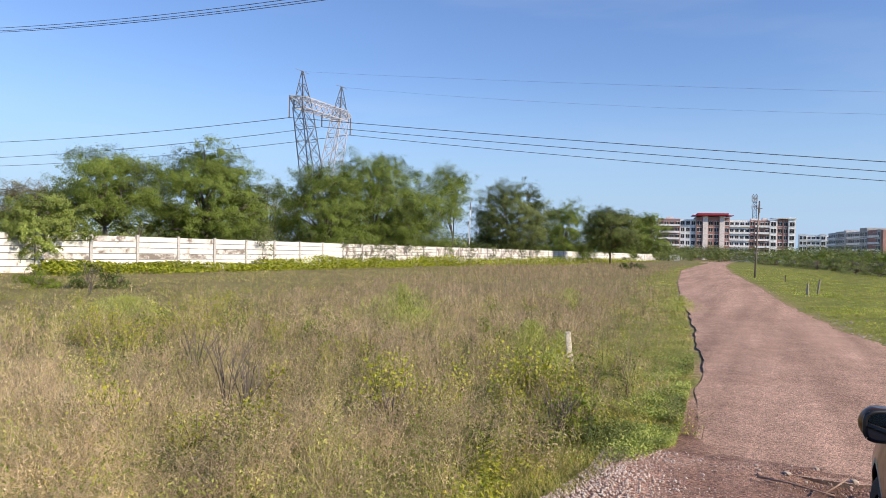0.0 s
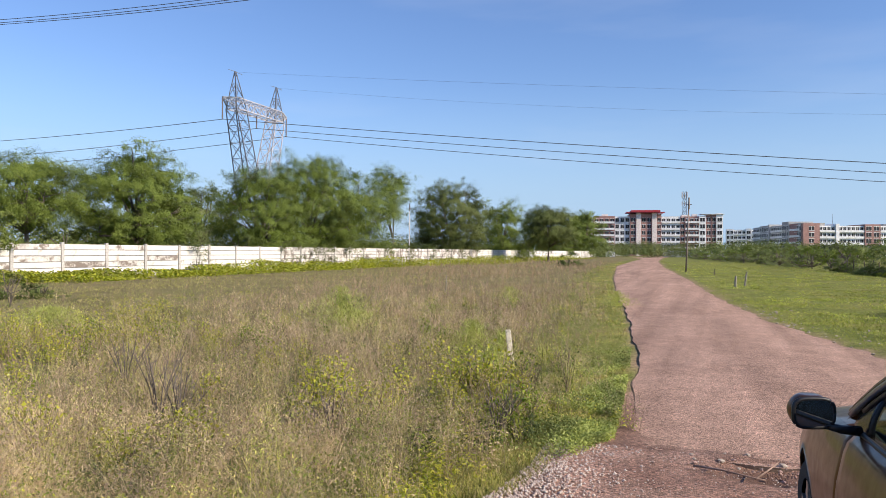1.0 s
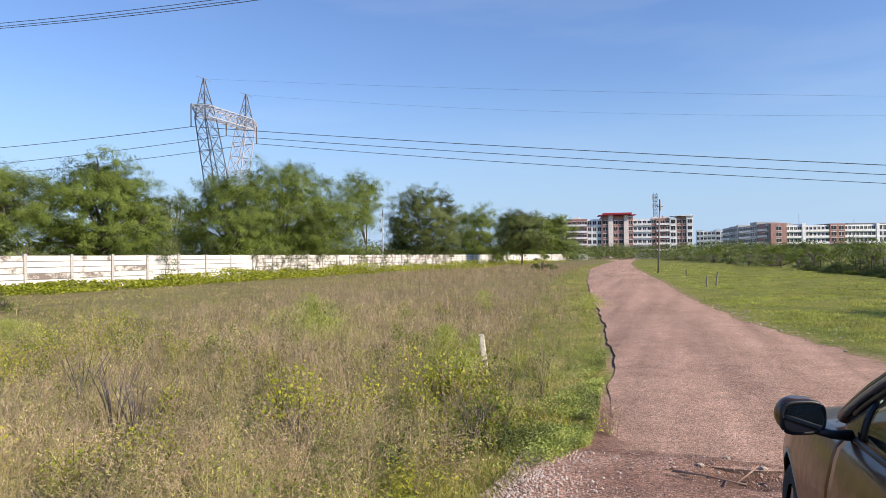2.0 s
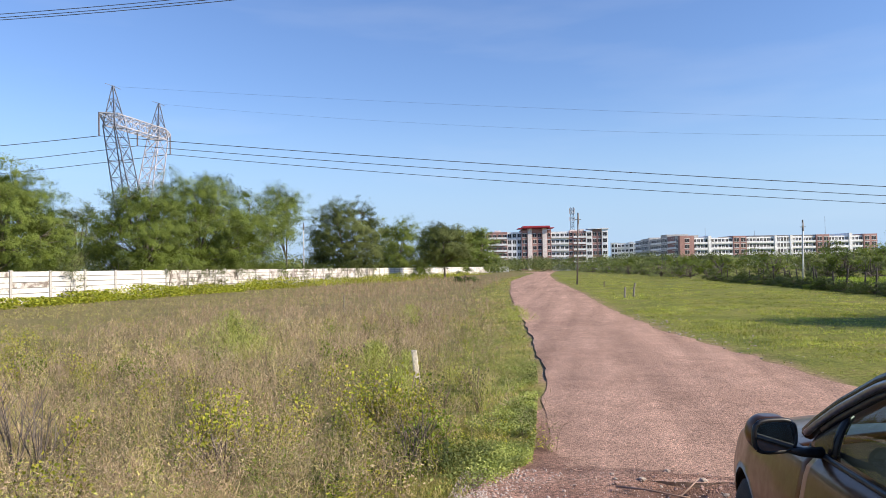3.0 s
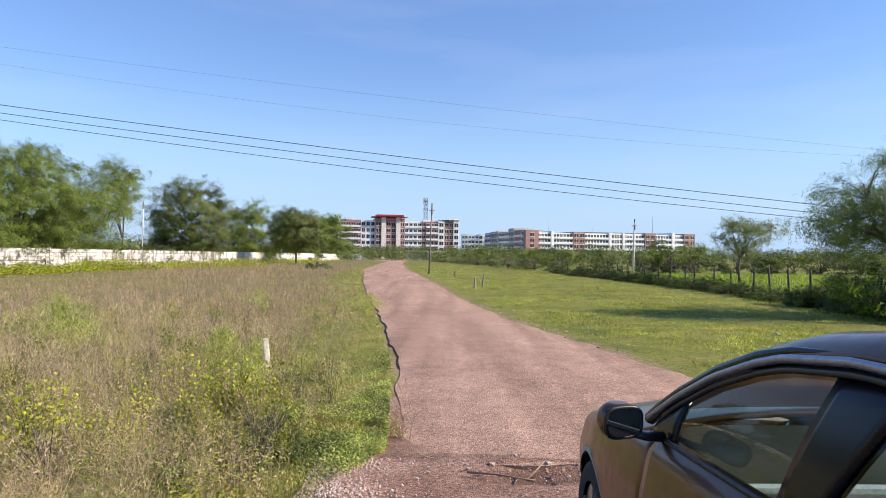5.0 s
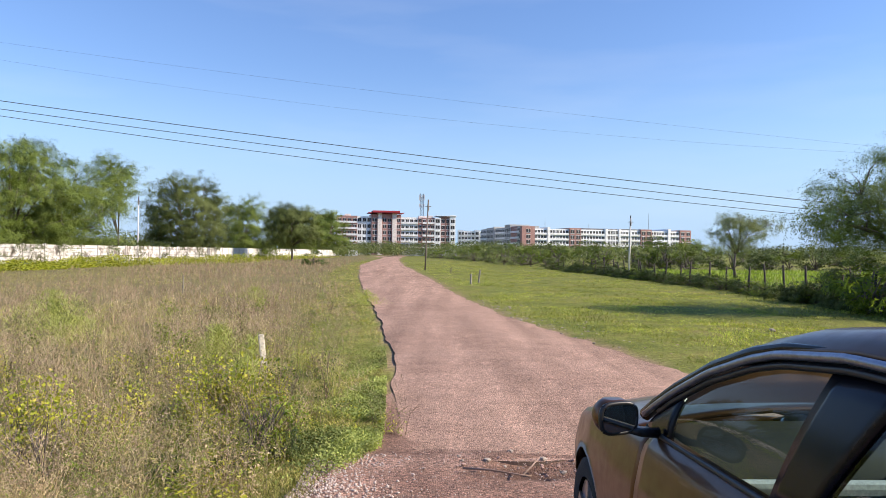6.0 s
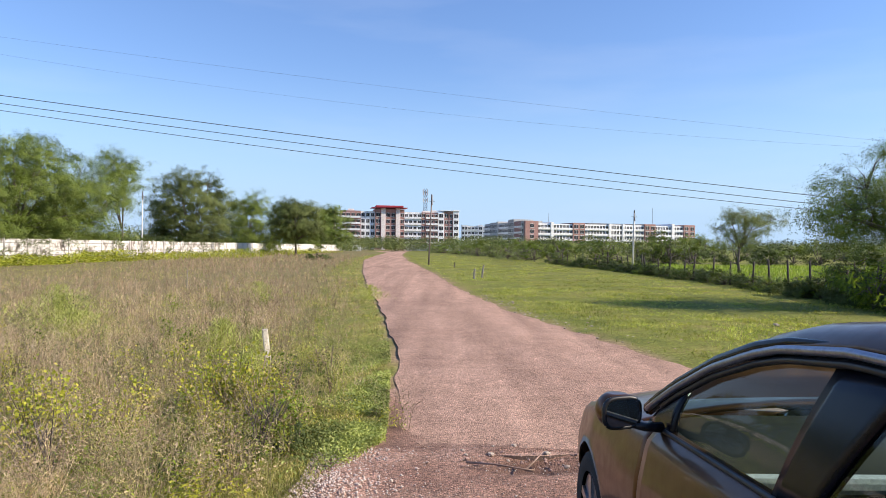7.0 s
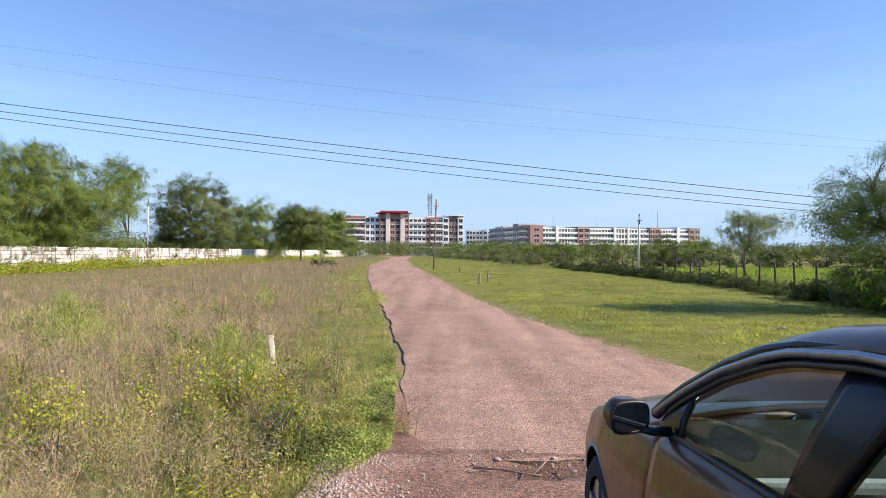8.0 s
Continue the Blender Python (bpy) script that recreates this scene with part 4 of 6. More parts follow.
def value_noise(x, y, s, seed):
    """Smooth noise in 0..1 for arrays."""
    rs = np.random.RandomState(seed)
    g = rs.uniform(0, 1, (64, 64))
    u, v = x * s + 500, y * s + 500
    i, j = np.floor(u).astype(int), np.floor(v).astype(int)
    f, k = u - i, v - j
    f, k = f * f * (3 - 2 * f), k * k * (3 - 2 * k)
    q = lambda a, b: g[a % 64, b % 64]
    return (q(i, j) * (1 - f) + q(i + 1, j) * f) * (1 - k) + (q(i, j + 1) * (1 - f) + q(i + 1, j + 1) * f) * k


M_DRY = foliage("dry_field_grass", [(0.24, 0.17, 0.125), (0.37, 0.27, 0.19), (0.46, 0.36, 0.235), (0.31, 0.225, 0.165), (0.56, 0.46, 0.31), (0.36, 0.30, 0.16), (0.43, 0.32, 0.23)], 0.22, 0.3, patch=0.22, gain=1.24, fine=0.38)
M_WEED = foliage("green_field_weeds", [(0.14, 0.15, 0.04), (0.30, 0.31, 0.075), (0.43, 0.42, 0.12), (0.22, 0.26, 0.06), (0.52, 0.46, 0.15)], 0.3, 0.35, patch=0.3, gain=1.35, fine=0.3)
M_YELLOW = foliage("yellowing_weed_leaves", [(0.30, 0.34, 0.035), (0.50, 0.47, 0.06), (0.22, 0.28, 0.035), (0.56, 0.47, 0.10)], 0.4, 0.45, gain=1.05)
M_TURF = foliage("worn_verge_grass", [(0.17, 0.18, 0.045), (0.26, 0.26, 0.07), (0.33, 0.32, 0.10), (0.41, 0.34, 0.17), (0.34, 0.27, 0.15)], 0.3, 0.35, patch=0.34, gain=1.28, fine=0.34, fine_scale=1.6)
M_CARPET = foliage("low_green_carpet_leaves", [(0.19, 0.235, 0.065), (0.27, 0.315, 0.09), (0.36, 0.385, 0.13)], 0.8, 0.3, patch=0.3, gain=1.05, fine=0.4)
M_MEADOW = foliage("fresh_meadow_grass", [(0.20, 0.245, 0.045), (0.29, 0.33, 0.065), (0.36, 0.38, 0.09), (0.37, 0.33, 0.13)], 0.22, 0.35, patch=0.34, gain=1.16, fine=0.38, fine_scale=1.3)
M_VINE = foliage("bright_creeper_leaves", [(0.22, 0.27, 0.025), (0.36, 0.39, 0.035), (0.46, 0.46, 0.06), (0.17, 0.22, 0.035)], 0.25, 0.4)


def noise_cell(x, y):
    return value_noise(x, y, 2.2, 44)


def in_field(x, y):
    """The rough field between the road and the boundary wall; the edge by the road is mown by feet and wheels."""
    verge = 0.6 + 1.2 * value_noise(x, y, 0.35, 5) * np.clip((y - 4) / 6, 0.15, 1) + 0.5 * np.clip((y - 12) / 40, 0, 1) - 0.9 * (noise_cell(x, y) > 0.6)
    edge = np.where(y < 6, -1.05 - 0.16 * np.clip(4.6 - y, 0, 9), road_left(y) - verge)
    return (x < edge) & (x > WALL_X + 0.3) & (y > -8)


M_HAZE = foliage("seeding_purple_brown_grass", [(0.27, 0.185, 0.14), (0.36, 0.25, 0.19), (0.43, 0.32, 0.24), (0.31, 0.225, 0.165), (0.39, 0.32, 0.19)], 0.3, 0.3, patch=0.18, gain=1.08, fine=0.30)
M_OLIVE = foliage("olive_field_grass", [(0.19, 0.185, 0.06), (0.29, 0.275, 0.095), (0.37, 0.34, 0.14), (0.43, 0.36, 0.19)], 0.2, 0.3, patch=0.25, gain=1.12, fine=0.36)


def stand(rs, x, y, r, h, lean, twigs, twig_len, w0, w1):
    """Upright fine stalks, each with a feathery head of short twigs."""
    n = len(x)
    p = np.stack([x, y, np.zeros(n)], 1)
    stalk = blades(rs, p, h, np.maximum(w0, w1 * r), rs.uniform(0.3, 1.0, n) * lean, 0.4)
    k = np.repeat(np.arange(n), twigs)
    m = len(k)
    f = rs.uniform(0.30, 1.0, m)
    q = p[k] + np.stack([rs.normal(0, 0.035, m), rs.normal(0, 0.035, m), h[k] * f], 1)
    tw = slivers(rs, q, rs.uniform(0.4, 1.0, m) * twig_len * (1.25 - 0.6 * f), np.maximum(w0 * 1.1, w1 * 1.5 * r[k]), 0.9)
    return joined(stalk, tw)


def build_field():
    rs = np.random.RandomState(5)

    def zone(n, r0, r1, weight):
        x, y, r = strew(rs, n, r0, r1, -88, 8)
        ok = in_field(x, y)
        x, y, r = x[ok], y[ok], r[ok]
        clump = np.clip(4.2 * (0.6 * value_noise(x, y, 2.1, 71) + 0.4 * value_noise(x, y, 0.9, 72) - 0.36), 0.04, 1.3)
        ok = rs.rand(len(x)) < np.clip(weight(x, y, r) * np.where(r < 30, clump, 0.8), 0, 1)
        return x[ok], y[ok], r[ok]

    def near(x, y, cx, cy, s):
        return np.exp(-((x - cx) ** 2 + (y - cy) ** 2) / s ** 2)
    # tan stalks, thickest in the near corner of the field
    x, y, r = zone(64000, 3.2, 26, lambda x, y, r: (0.18 + 0.9 * value_noise(x, y, 0.33, 3) ** 1.3) * np.clip(1.25 - r / 22, 0, 1) * np.clip(0.35 + (-1.6 - x) / 2.2, 0.2, 1) * np.clip(1 + (x + 10) / 4, 0.08, 1) * (1 - 0.75 * near(x, y, -9.5, 8.6, 2.6)))
    h = (0.12 + 0.40 * value_noise(x, y, 0.45, 9) + 0.22 * value_noise(x, y, 1.7, 10)) * rs.uniform(0.5, 1.3, len(x))
    ob = fast_mesh("dry_grass", *stand(rs, x, y, r, h, 0.6, 7, 0.13, 0.0018, 0.00040), M_DRY)
    tagged(ob, "dry tan knee-high grass of the field", "grass", kind="stuff")
    # purple-brown seeding grass over the middle of the field
    x, y, r = zone(76000, 4.5, 120, lambda x, y, r: np.clip(0.15 + 1.1 * value_noise(x, y, 0.16, 13), 0, 1) * np.clip((r - 4) / 9, 0.12, 1) * np.clip(1.0 + (x + 7 + 0.25 * y) / 4, 0.06, 1))
    h = (0.12 + 0.40 * value_noise(x, y, 0.3, 19) + 0.22 * value_noise(x, y, 1.3, 20)) * rs.uniform(0.5, 1.25, len(x))
    ob = fast_mesh("seeding_grass", *stand(rs, x, y, r, h, 0.5, 7, 0.13, 0.0018, 0.00038), M_HAZE)
    tagged(ob, "purple-brown seeding grass over the field", "grass", kind="stuff")
    # low olive grass everywhere underneath, alone towards the wall
    x, y, r = zone(330000, 3.2, 110, lambda x, y, r: np.where(x < -9 - 0.1 * y, 0.95, 0.36) * (0.4 + 0.7 * value_noise(x, y, 0.4, 29)))
    h = rs.uniform(0.05, 0.17, len(x)) * np.where(x < -9, 0.7, 1.0)
    ob = fast_mesh("olive_grass", *slivers(rs, np.stack([x, y, rs.uniform(0, 0.04, len(x))], 1), h, np.maximum(0.004, 0.0008 * r), 1.2), M_OLIVE)
    tagged(ob, "low olive-green grass under the dry stalks", "grass", kind="stuff")
    # small leaves of creeping weeds, in drifts
    x, y, r = zone(230000, 3.2, 45, lambda x, y, r: 1.5 * value_noise(x, y, 0.42, 33) ** 2.5 + 0.7 * near(x, y, -9.2, 8.3, 2.4) + 0.5 * near(x, y, -3.2, 6.6, 1.8) + 0.5 * near(x, y, -1.6, 7.0, 0.9))
    z = rs.uniform(0.02, 1, len(x)) * (0.10 + 0.36 * value_noise(x, y, 0.9, 35))
    co = leaf_arrays(rs, np.stack([x, y, z], 1), 0.005, 0.015, 0.5, 0.8)
    tagged(fast_mesh("field_weeds", *co, M_WEED), "low green weeds among the dry grass", "weeds", kind="stuff")


def build_green_clumps():
    """Fine pale-green feathery herbs in soft clumps."""
    rs = np.random.RandomState(31)
    pair = []
    for cx, cy, r, h, n in ((-6.8, 12.4, 1.1, 0.85, 2600), (-6.0, 11.4, 0.8, 0.5, 1400), (-3.0, 9.6, 0.45, 0.55, 1600), (-2.0, 20.5, 0.6, 0.45, 1000), (-4.9, 19, 0.8, 0.6, 1300), (-1.9, 6.9, 0.4, 0.5, 1400), (-11.5, 9.4, 1.2, 0.5, 3000), (-2.35, 8.9, 0.3, 0.5, 700)):
        a, d = rs.uniform(0, 6.28, n), np.abs(rs.normal(0, 0.5, n)) * r
        z = rs.uniform(0.05, 1, n) * h * np.clip(1.15 - d / r * 0.7, 0.1, 1)
        p = np.stack([cx + np.cos(a) * d, cy + np.sin(a) * d, z], 1)
        pair.append(slivers(rs, p, rs.uniform(0.05, 0.16, n), rs.uniform(0.006, 0.014, n), 0.8))
    m = foliage("pale_green_herb", [(0.33, 0.37, 0.09), (0.42, 0.45, 0.13), (0.50, 0.50, 0.18)], 1.2, 0.4, patch=0.2)
    tagged(fast_mesh("feathery_herbs", *joined(*pair), m), "soft pale-green feathery herb clumps", "plants", kind="stuff")


M_STEM = surface("tan_weed_stem", (0.25, 0.19, 0.12), 0.3, 4, 40, 0.9, 0, 0)


def build_forbs():
    """Bushy dead and half-dry herbs, past counting: thin stems from one root and tiny leaves round their ends."""
    rs = np.random.RandomState(91)
    for name, label, mat, n in (("dry_forbs", "bushy dead brown herbs of the field", M_DRY, 110), ("olive_forbs", "bushy half-dry olive herbs of the field", M_OLIVE, 130), ("reddish_forbs", "bushy reddish seeding herbs of the field", M_HAZE, 70), ("green_forbs", "bushy small-leaved green herbs of the field", M_WEED, 60)):
        a, d = np.radians(rs.uniform(-84, -4, n)), 3.6 * (15 / 3.6) ** rs.rand(n)
        x, y = d * np.sin(a), d * np.cos(a)
        ok = in_field(x + 0.15, y)
        x, y = x[ok], y[ok]
        h = rs.uniform(0.28, 0.62, len(x))
        k = np.repeat(np.arange(len(x)), 22)
        base = np.stack([x[k], y[k], np.zeros(len(k))], 1) + rs.normal(0, 0.025, (len(k), 3)) * [1, 1, 0]
        stems = slivers(rs, base, h[k] * rs.uniform(0.7, 1.15, len(k)), np.full(len(k), 0.006), 2.2)
        k = np.repeat(np.arange(len(x)), 260)
        up = rs.uniform(0.15, 1, len(k))
        spread = (0.10 + 0.45 * up)[:, None] * h[k][:, None] * 0.55
        p = np.stack([x[k], y[k], h[k] * up], 1) + rs.normal(0, 1, (len(k), 3)) * spread * [1, 1, 0.35]
        p[:, 2] = np.abs(p[:, 2])
        leaf = leaf_arrays(rs, p, 0.006, 0.015, 0.45, 0.5, True)
        tagged(fast_mesh(name, *joined(stems, leaf), mat), label, "plants", kind="stuff")


def build_leaf_drifts():
    """Low leafy growth past counting, in rounded tufts that stand in drifts, each with its leaves turned outward."""
    rs = np.random.RandomState(113)
    spec = (("yellow_leaf_tufts", "low yellow-green broadleaf tufts among dry grass", M_YELLOW, 900, 21, 0.85, (0.009, 0.021)),
            ("green_leaf_tufts", "low green broadleaf tufts among dry grass", M_LEAF_BRIGHT, 600, 22, 0.75, (0.009, 0.020)),
            ("dull_leaf_tufts", "low dull olive tufts among dry grass", M_LEAF_DARK, 1100, 23, 0.55, (0.008, 0.016)),
            ("tan_leaf_tufts", "low tan dead-leaf tufts among dry grass", M_DRY, 1000, 24, 0.5, (0.008, 0.017)))
    for name, label, mat, n, seed, cut, size in spec:
        a, d = np.radians(rs.uniform(-86, -3, n * 3)), 3.5 * (26 / 3.5) ** rs.rand(n * 3)
        x, y = d * np.sin(a), d * np.cos(a)
        w = value_noise(x, y, 0.38, seed) * 0.65 + value_noise(x, y, 1.3, seed + 40) * 0.35
        ok = in_field(x + 0.1, y) & (w > np.quantile(w, cut * 0.75))
        x, y, d = x[ok][:n], y[ok][:n], d[ok][:n]
        r, h = rs.uniform(0.09, 0.26, len(x)), rs.uniform(0.12, 0.46, len(x))
        k = np.repeat(np.arange(len(x)), 58)
        dirs = unit_vectors(rs, len(k))
        dirs[:, 2] = np.abs(dirs[:, 2])
        p = np.stack([x[k], y[k], np.zeros(len(k))], 1) + dirs * np.stack([r[k], r[k], h[k]], 1) * (rs.uniform(0.35, 1, len(k)) ** 0.5)[:, None]
        p[:, 2] += 0.02
        co, tris = leaf_arrays(rs, p, size[0], size[1], 0.62, 0.5, True, dirs * 0.8)
        tagged(fast_mesh(name, co, tris, mat), label, "plants", kind="stuff")


def leafy_weed(seed, h, n_stems, n_leaves, size, material):
    rs = np.random.RandomState(seed)
    rods, leaf = [], []
    for s in range(n_stems):
        a, d = rs.uniform(0, 6.28), rs.uniform(0.1, 0.45) * h
        tip = np.array([math.cos(a) * d, math.sin(a) * d, h * rs.uniform(0.6, 1.0)])
        mid = tip * [0.4, 0.4, 0.55]
        rods.append(([(0, 0, -0.02), tuple(mid), tuple(tip)], [0.005, 0.004, 0.002], 3))
        for k in range(n_leaves):
            t = rs.uniform(0.08, 1.0)
            leaf.append(mid * (1 - t) * 2 * t + tip * t * t + rs.normal(0, 0.03 + size * 0.8, 3))
    w = thing("weed", "yellow-green leafy weed in the dry field", "weed", "leafy weeds")
    v, f = tubes(rods)
    tagged(link_mesh("stem", v, f, M_STEM, w), kind="stuff")
    co, tris = leaf_arrays(rs, np.array(leaf), size * 0.6, size * 1.2, 0.75, 0.8)
    tagged(fast_mesh("leaves", co, tris, material, w), kind="stuff")
    return w


def build_weeds():
    rng = random.Random(8)
    kinds = [leafy_weed(1, 0.50, 11, 26, 0.016, M_YELLOW), leafy_weed(2, 0.42, 10, 26, 0.013, M_WEED), leafy_weed(3, 0.55, 12, 28, 0.018, M_YELLOW), leafy_weed(4, 0.45, 10, 24, 0.018, M_LEAF_BRIGHT), leafy_weed(6, 0.45, 10, 24, 0.012, M_LEAF_DARK)]
    spots = []
    for cx, cy, sx, sy, n, pick in ((-1.9, 6.4, 0.5, 0.5, 22, (0, 2, 3)), (-1.15, 5.6, 0.3, 0.4, 9, (3, 4, 0)), (-2.8, 5.2, 0.9, 0.8, 18, (0, 2, 1)), (-3.6, 7.6, 1.4, 1.2, 24, (0, 1, 4)), (-1.7, 8.0, 0.5, 0.9, 10, (4, 1, 0)),
                                    (-8.8, 7.9, 1.6, 1.4, 44, (0, 2, 3)), (-5.6, 9.4, 1.5, 1.5, 26, (1, 3, 4)), (-10.5, 11, 2.2, 1.5, 36, (1, 2, 4)), (-4.3, 3.8, 1.2, 0.8, 16, (0, 1)), (-6.4, 4.6, 1.5, 1.2, 16, (1, 2)), (-3.0, 10.5, 1.0, 1.6, 14, (4, 1, 3)), (-6.5, 15.5, 3, 2.5, 24, (4, 1, 3))):
        for k in range(n):
            spots.append((rng.gauss(cx, sx * 0.7), rng.gauss(cy, sy * 0.7), rng.choice(pick)))
    rng.shuffle(spots)
    spots = spots[:285]
    used = set()
    for x, y, k in spots:
        if not in_field(np.array([x]), np.array([y]))[0] or math.hypot(x, y) < 3.6:
            continue
        s = rng.uniform(0.65, 1.15)
        if k in used:
            c = copy_thing(kinds[k], pose(x, y, 0, rng.uniform(-8, 8), rng.uniform(-8, 8), rng.uniform(0, 360)))
        else:
            c = kinds[k]
            c.matrix_basis = pose(x, y, 0, 0, 0, rng.uniform(0, 360))
            used.add(k)
        c.scale = (s, s, s * rng.uniform(0.85, 1.1))


M_CROP = foliage("young_crop_blades", [(0.20, 0.30, 0.04), (0.28, 0.38, 0.05), (0.36, 0.44, 0.08)], 0.2, 0.35, patch=0.2)


def build_turf():
    rs = np.random.RandomState(9)
    # verge beside the road
    x, y, r = strew(rs, 210000, 4.0, 110, -40, 4)
    ok = (x < road_left(y) - 0.06 - 0.1 * rs.rand(len(x))) & ~in_field(x + 0.25, y) & ((y > 5.6) | (x < -0.80 - 0.16 * np.clip(4.6 - y, 0, 9))) & (x > WALL_X)
    x, y, r = x[ok], y[ok], r[ok]
    h = rs.uniform(0.02, 0.075, len(x)) * (0.5 + 1.0 * value_noise(x, y, 0.9, 4))
    a = blades(rs, np.stack([x, y, np.zeros(len(x))], 1), h, np.maximum(0.004, 0.0011 * r), rs.uniform(0.4, 1.6, len(x)))
    # low carpet by the wheel track and the dark clump by the gravel
    n = 46000
    cy = 5.1 + np.abs(rs.normal(0, 2.6, n)) + rs.normal(0, 0.25, n)
    cx = road_left(cy) - 0.08 - np.abs(rs.normal(0, 0.42, n))
    ok = (cx < -0.5 + (cy - 5.4) * 0.35) & (value_noise(cx, cy, 1.6, 83) > 0.25 + 0.06 * (cy - 5))
    c = leaf_arrays(rs, np.stack([cx, cy, rs.uniform(0.01, 0.10, n)], 1)[ok], 0.006, 0.015, 0.6, 1.0)
    tagged(fast_mesh("verge_grass", *a, M_TURF), "short half-dry green grass beside the road", "grass", kind="stuff")
    tagged(fast_mesh("verge_carpet", *c, M_CARPET), "low bright-green leafy carpet beside the road", "plants", kind="stuff")
    # meadow on the far side
    x, y, r = strew(rs, 190000, 6.5, 130, -4, 60)
    bare = value_noise(x, y, 0.45, 14) * 0.5 + value_noise(x, y, 1.3, 15) * 0.5
    near_road = np.clip((x - road_right(y)) / (0.5 + 2.4 * value_noise(x, y, 0.8, 62)), 0, 1) ** 1.4
    ok = (x > road_right(y) + 0.1) & (rs.rand(len(x)) < (0.12 + 0.88 * near_road) * np.clip(2.2 * (bare - 0.22), 0.12, 1)) & (x < hedge_x(y) + 1)
    x, y, r = x[ok], y[ok], r[ok]
    h = rs.uniform(0.02, 0.075, len(x)) * (0.6 + 0.9 * value_noise(x, y, 0.9, 6))
    m = blades(rs, np.stack([x, y, np.zeros(len(x))], 1), h, np.maximum(0.006, 0.0009 * r), rs.uniform(0.3, 1.3, len(x)))
    x, y, r = strew(rs, 150000, 6.5, 90, -4, 60)
    ok = (x > road_right(y) + 0.1 + 1.1 * value_noise(x, y, 0.8, 62)) & (x < hedge_x(y) + 0.5) & (rs.rand(len(x)) < np.clip(2.4 * (value_noise(x, y, 1.1, 61) - 0.22), 0.1, 1))
    x, y, r = x[ok], y[ok], r[ok]
    m = joined(m, slivers(rs, np.stack([x, y, rs.uniform(0, 0.03, len(x))], 1), rs.uniform(0.02, 0.07, len(x)), np.maximum(0.012, 0.0016 * r), 0.8))
    tagged(fast_mesh("meadow_grass", *m, M_MEADOW), "short sunlit green meadow grass", "grass", kind="stuff")
    # bright crop beyond the fence
    n = 16000
    x, y = rs.uniform(15, 60, n), rs.uniform(34, 67, n)
    ok = x > hedge_x(y) + 2
    m = blades(rs, np.stack([x, y, np.zeros(n)], 1)[ok], rs.uniform(0.1, 0.35, n)[ok], np.full(ok.sum(), 0.07), rs.uniform(0.1, 0.5, n)[ok])
    tagged(fast_mesh("crop_field", *m, M_CROP), "bright green young crop beyond the fence", "crop", kind="stuff")


def build_creeper():
    rs = np.random.RandomState(15)
    n = 54000
    y = 12 * (170 / 12) ** rs.uniform(0, 1, n)
    width = 2.6 + 4.0 * value_noise(y, y * 0, 0.12, 8) * np.clip((y - 14) / 20, 0.2, 1) + np.clip((y - 40) * 0.05, 0, 3)
    x = WALL_X + 0.15 + width * rs.rand(n) ** 1.3
    z = rs.uniform(0.0, 0.55, n) * np.where(y > 36, 1.6, 1.0) * (0.35 + value_noise(x, y, 0.4, 7)) * np.clip(1.4 - (x - WALL_X) / (width + 0.5), 0.3, 1)
    ok = value_noise(x, y, 0.5, 17) > np.where(y < 34, 0.46, 0.22)
    co, tris = leaf_arrays(rs, np.stack([x, y, z + 0.02], 1)[ok], 0.05, 0.10, 0.8, 1.2)
    tagged(fast_mesh("creeper", co, tris, M_VINE), "bright yellow-green creeper along the wall's foot", "plants", kind="stuff")


build_field()
build_green_clumps()
build_forbs()
build_leaf_drifts()
build_weeds()
build_turf()
build_creeper()


# ---- parked car ----
M_PAINT = bpy.data.materials.new("dark_brown_metallic_paint")
M_PAINT.use_nodes = True
_b = M_PAINT.node_tree.nodes["Principled BSDF"]
_nt = M_PAINT.node_tree
_nt.links.new(ramp(_nt, noise_node(_nt, 3.0, 5), [(0.3, (0.112, 0.050, 0.022)), (0.7, (0.135, 0.060, 0.026))]), _b.inputs["Base Color"])
_nt.links.new(ramp(_nt, noise_node(_nt, 14.0, 5), [(0.35, (0.32, 0.32, 0.32)), (0.7, (0.42, 0.42, 0.42))]), _b.inputs["Roughness"])
_b.inputs["Metallic"].default_value = 0.65
_b.inputs["Specular IOR Level"].default_value = 0.3
_b.inputs["Coat Weight"].default_value, _b.inputs["Coat Roughness"].default_value = 0.35, 0.03
M_TRIM = surface("black_plastic_trim", (0.016, 0.016, 0.018), 0.2, 4, 60, 0.42, 0, 0.1, 0.002)
M_GLOSS = surface("glossy_black_pillar", (0.006, 0.006, 0.009), 0.1, 4, 40, 0.22, 0, 0)
M_GLOSS.node_tree.nodes["Principled BSDF"].inputs["Specular IOR Level"].default_value = 0.22
M_RAIL = surface("bright_trim_strip", (0.34, 0.34, 0.40), 0.1, 3, 40, 0.28, 0.8, 0)
M_RUBBER = surface("black_tyre_rubber", (0.022, 0.021, 0.020), 0.25, 6, 60, 0.85, 0, 0.3, 0.004)
M_RIM = surface("silver_wheel_rim", (0.45, 0.45, 0.46), 0.1, 6, 60, 0.3, 0.9, 0)
M_SEAT = surface("dark_grey_seat_cloth", (0.018, 0.020, 0.022), 0.2, 8, 120, 0.95, 0, 0.3, 0.003)
M_DASH = surface("grey_dashboard_plastic", (0.016, 0.019, 0.021), 0.15, 5, 90, 0.75, 0, 0.2, 0.002)
# Pale colour for the streak of light reflected over the dashboard.
M_GLARE = surface("pale_grey_dash_glare", (0.62, 0.64, 0.66), 0.08, 5, 70, 0.5, 0, 0)
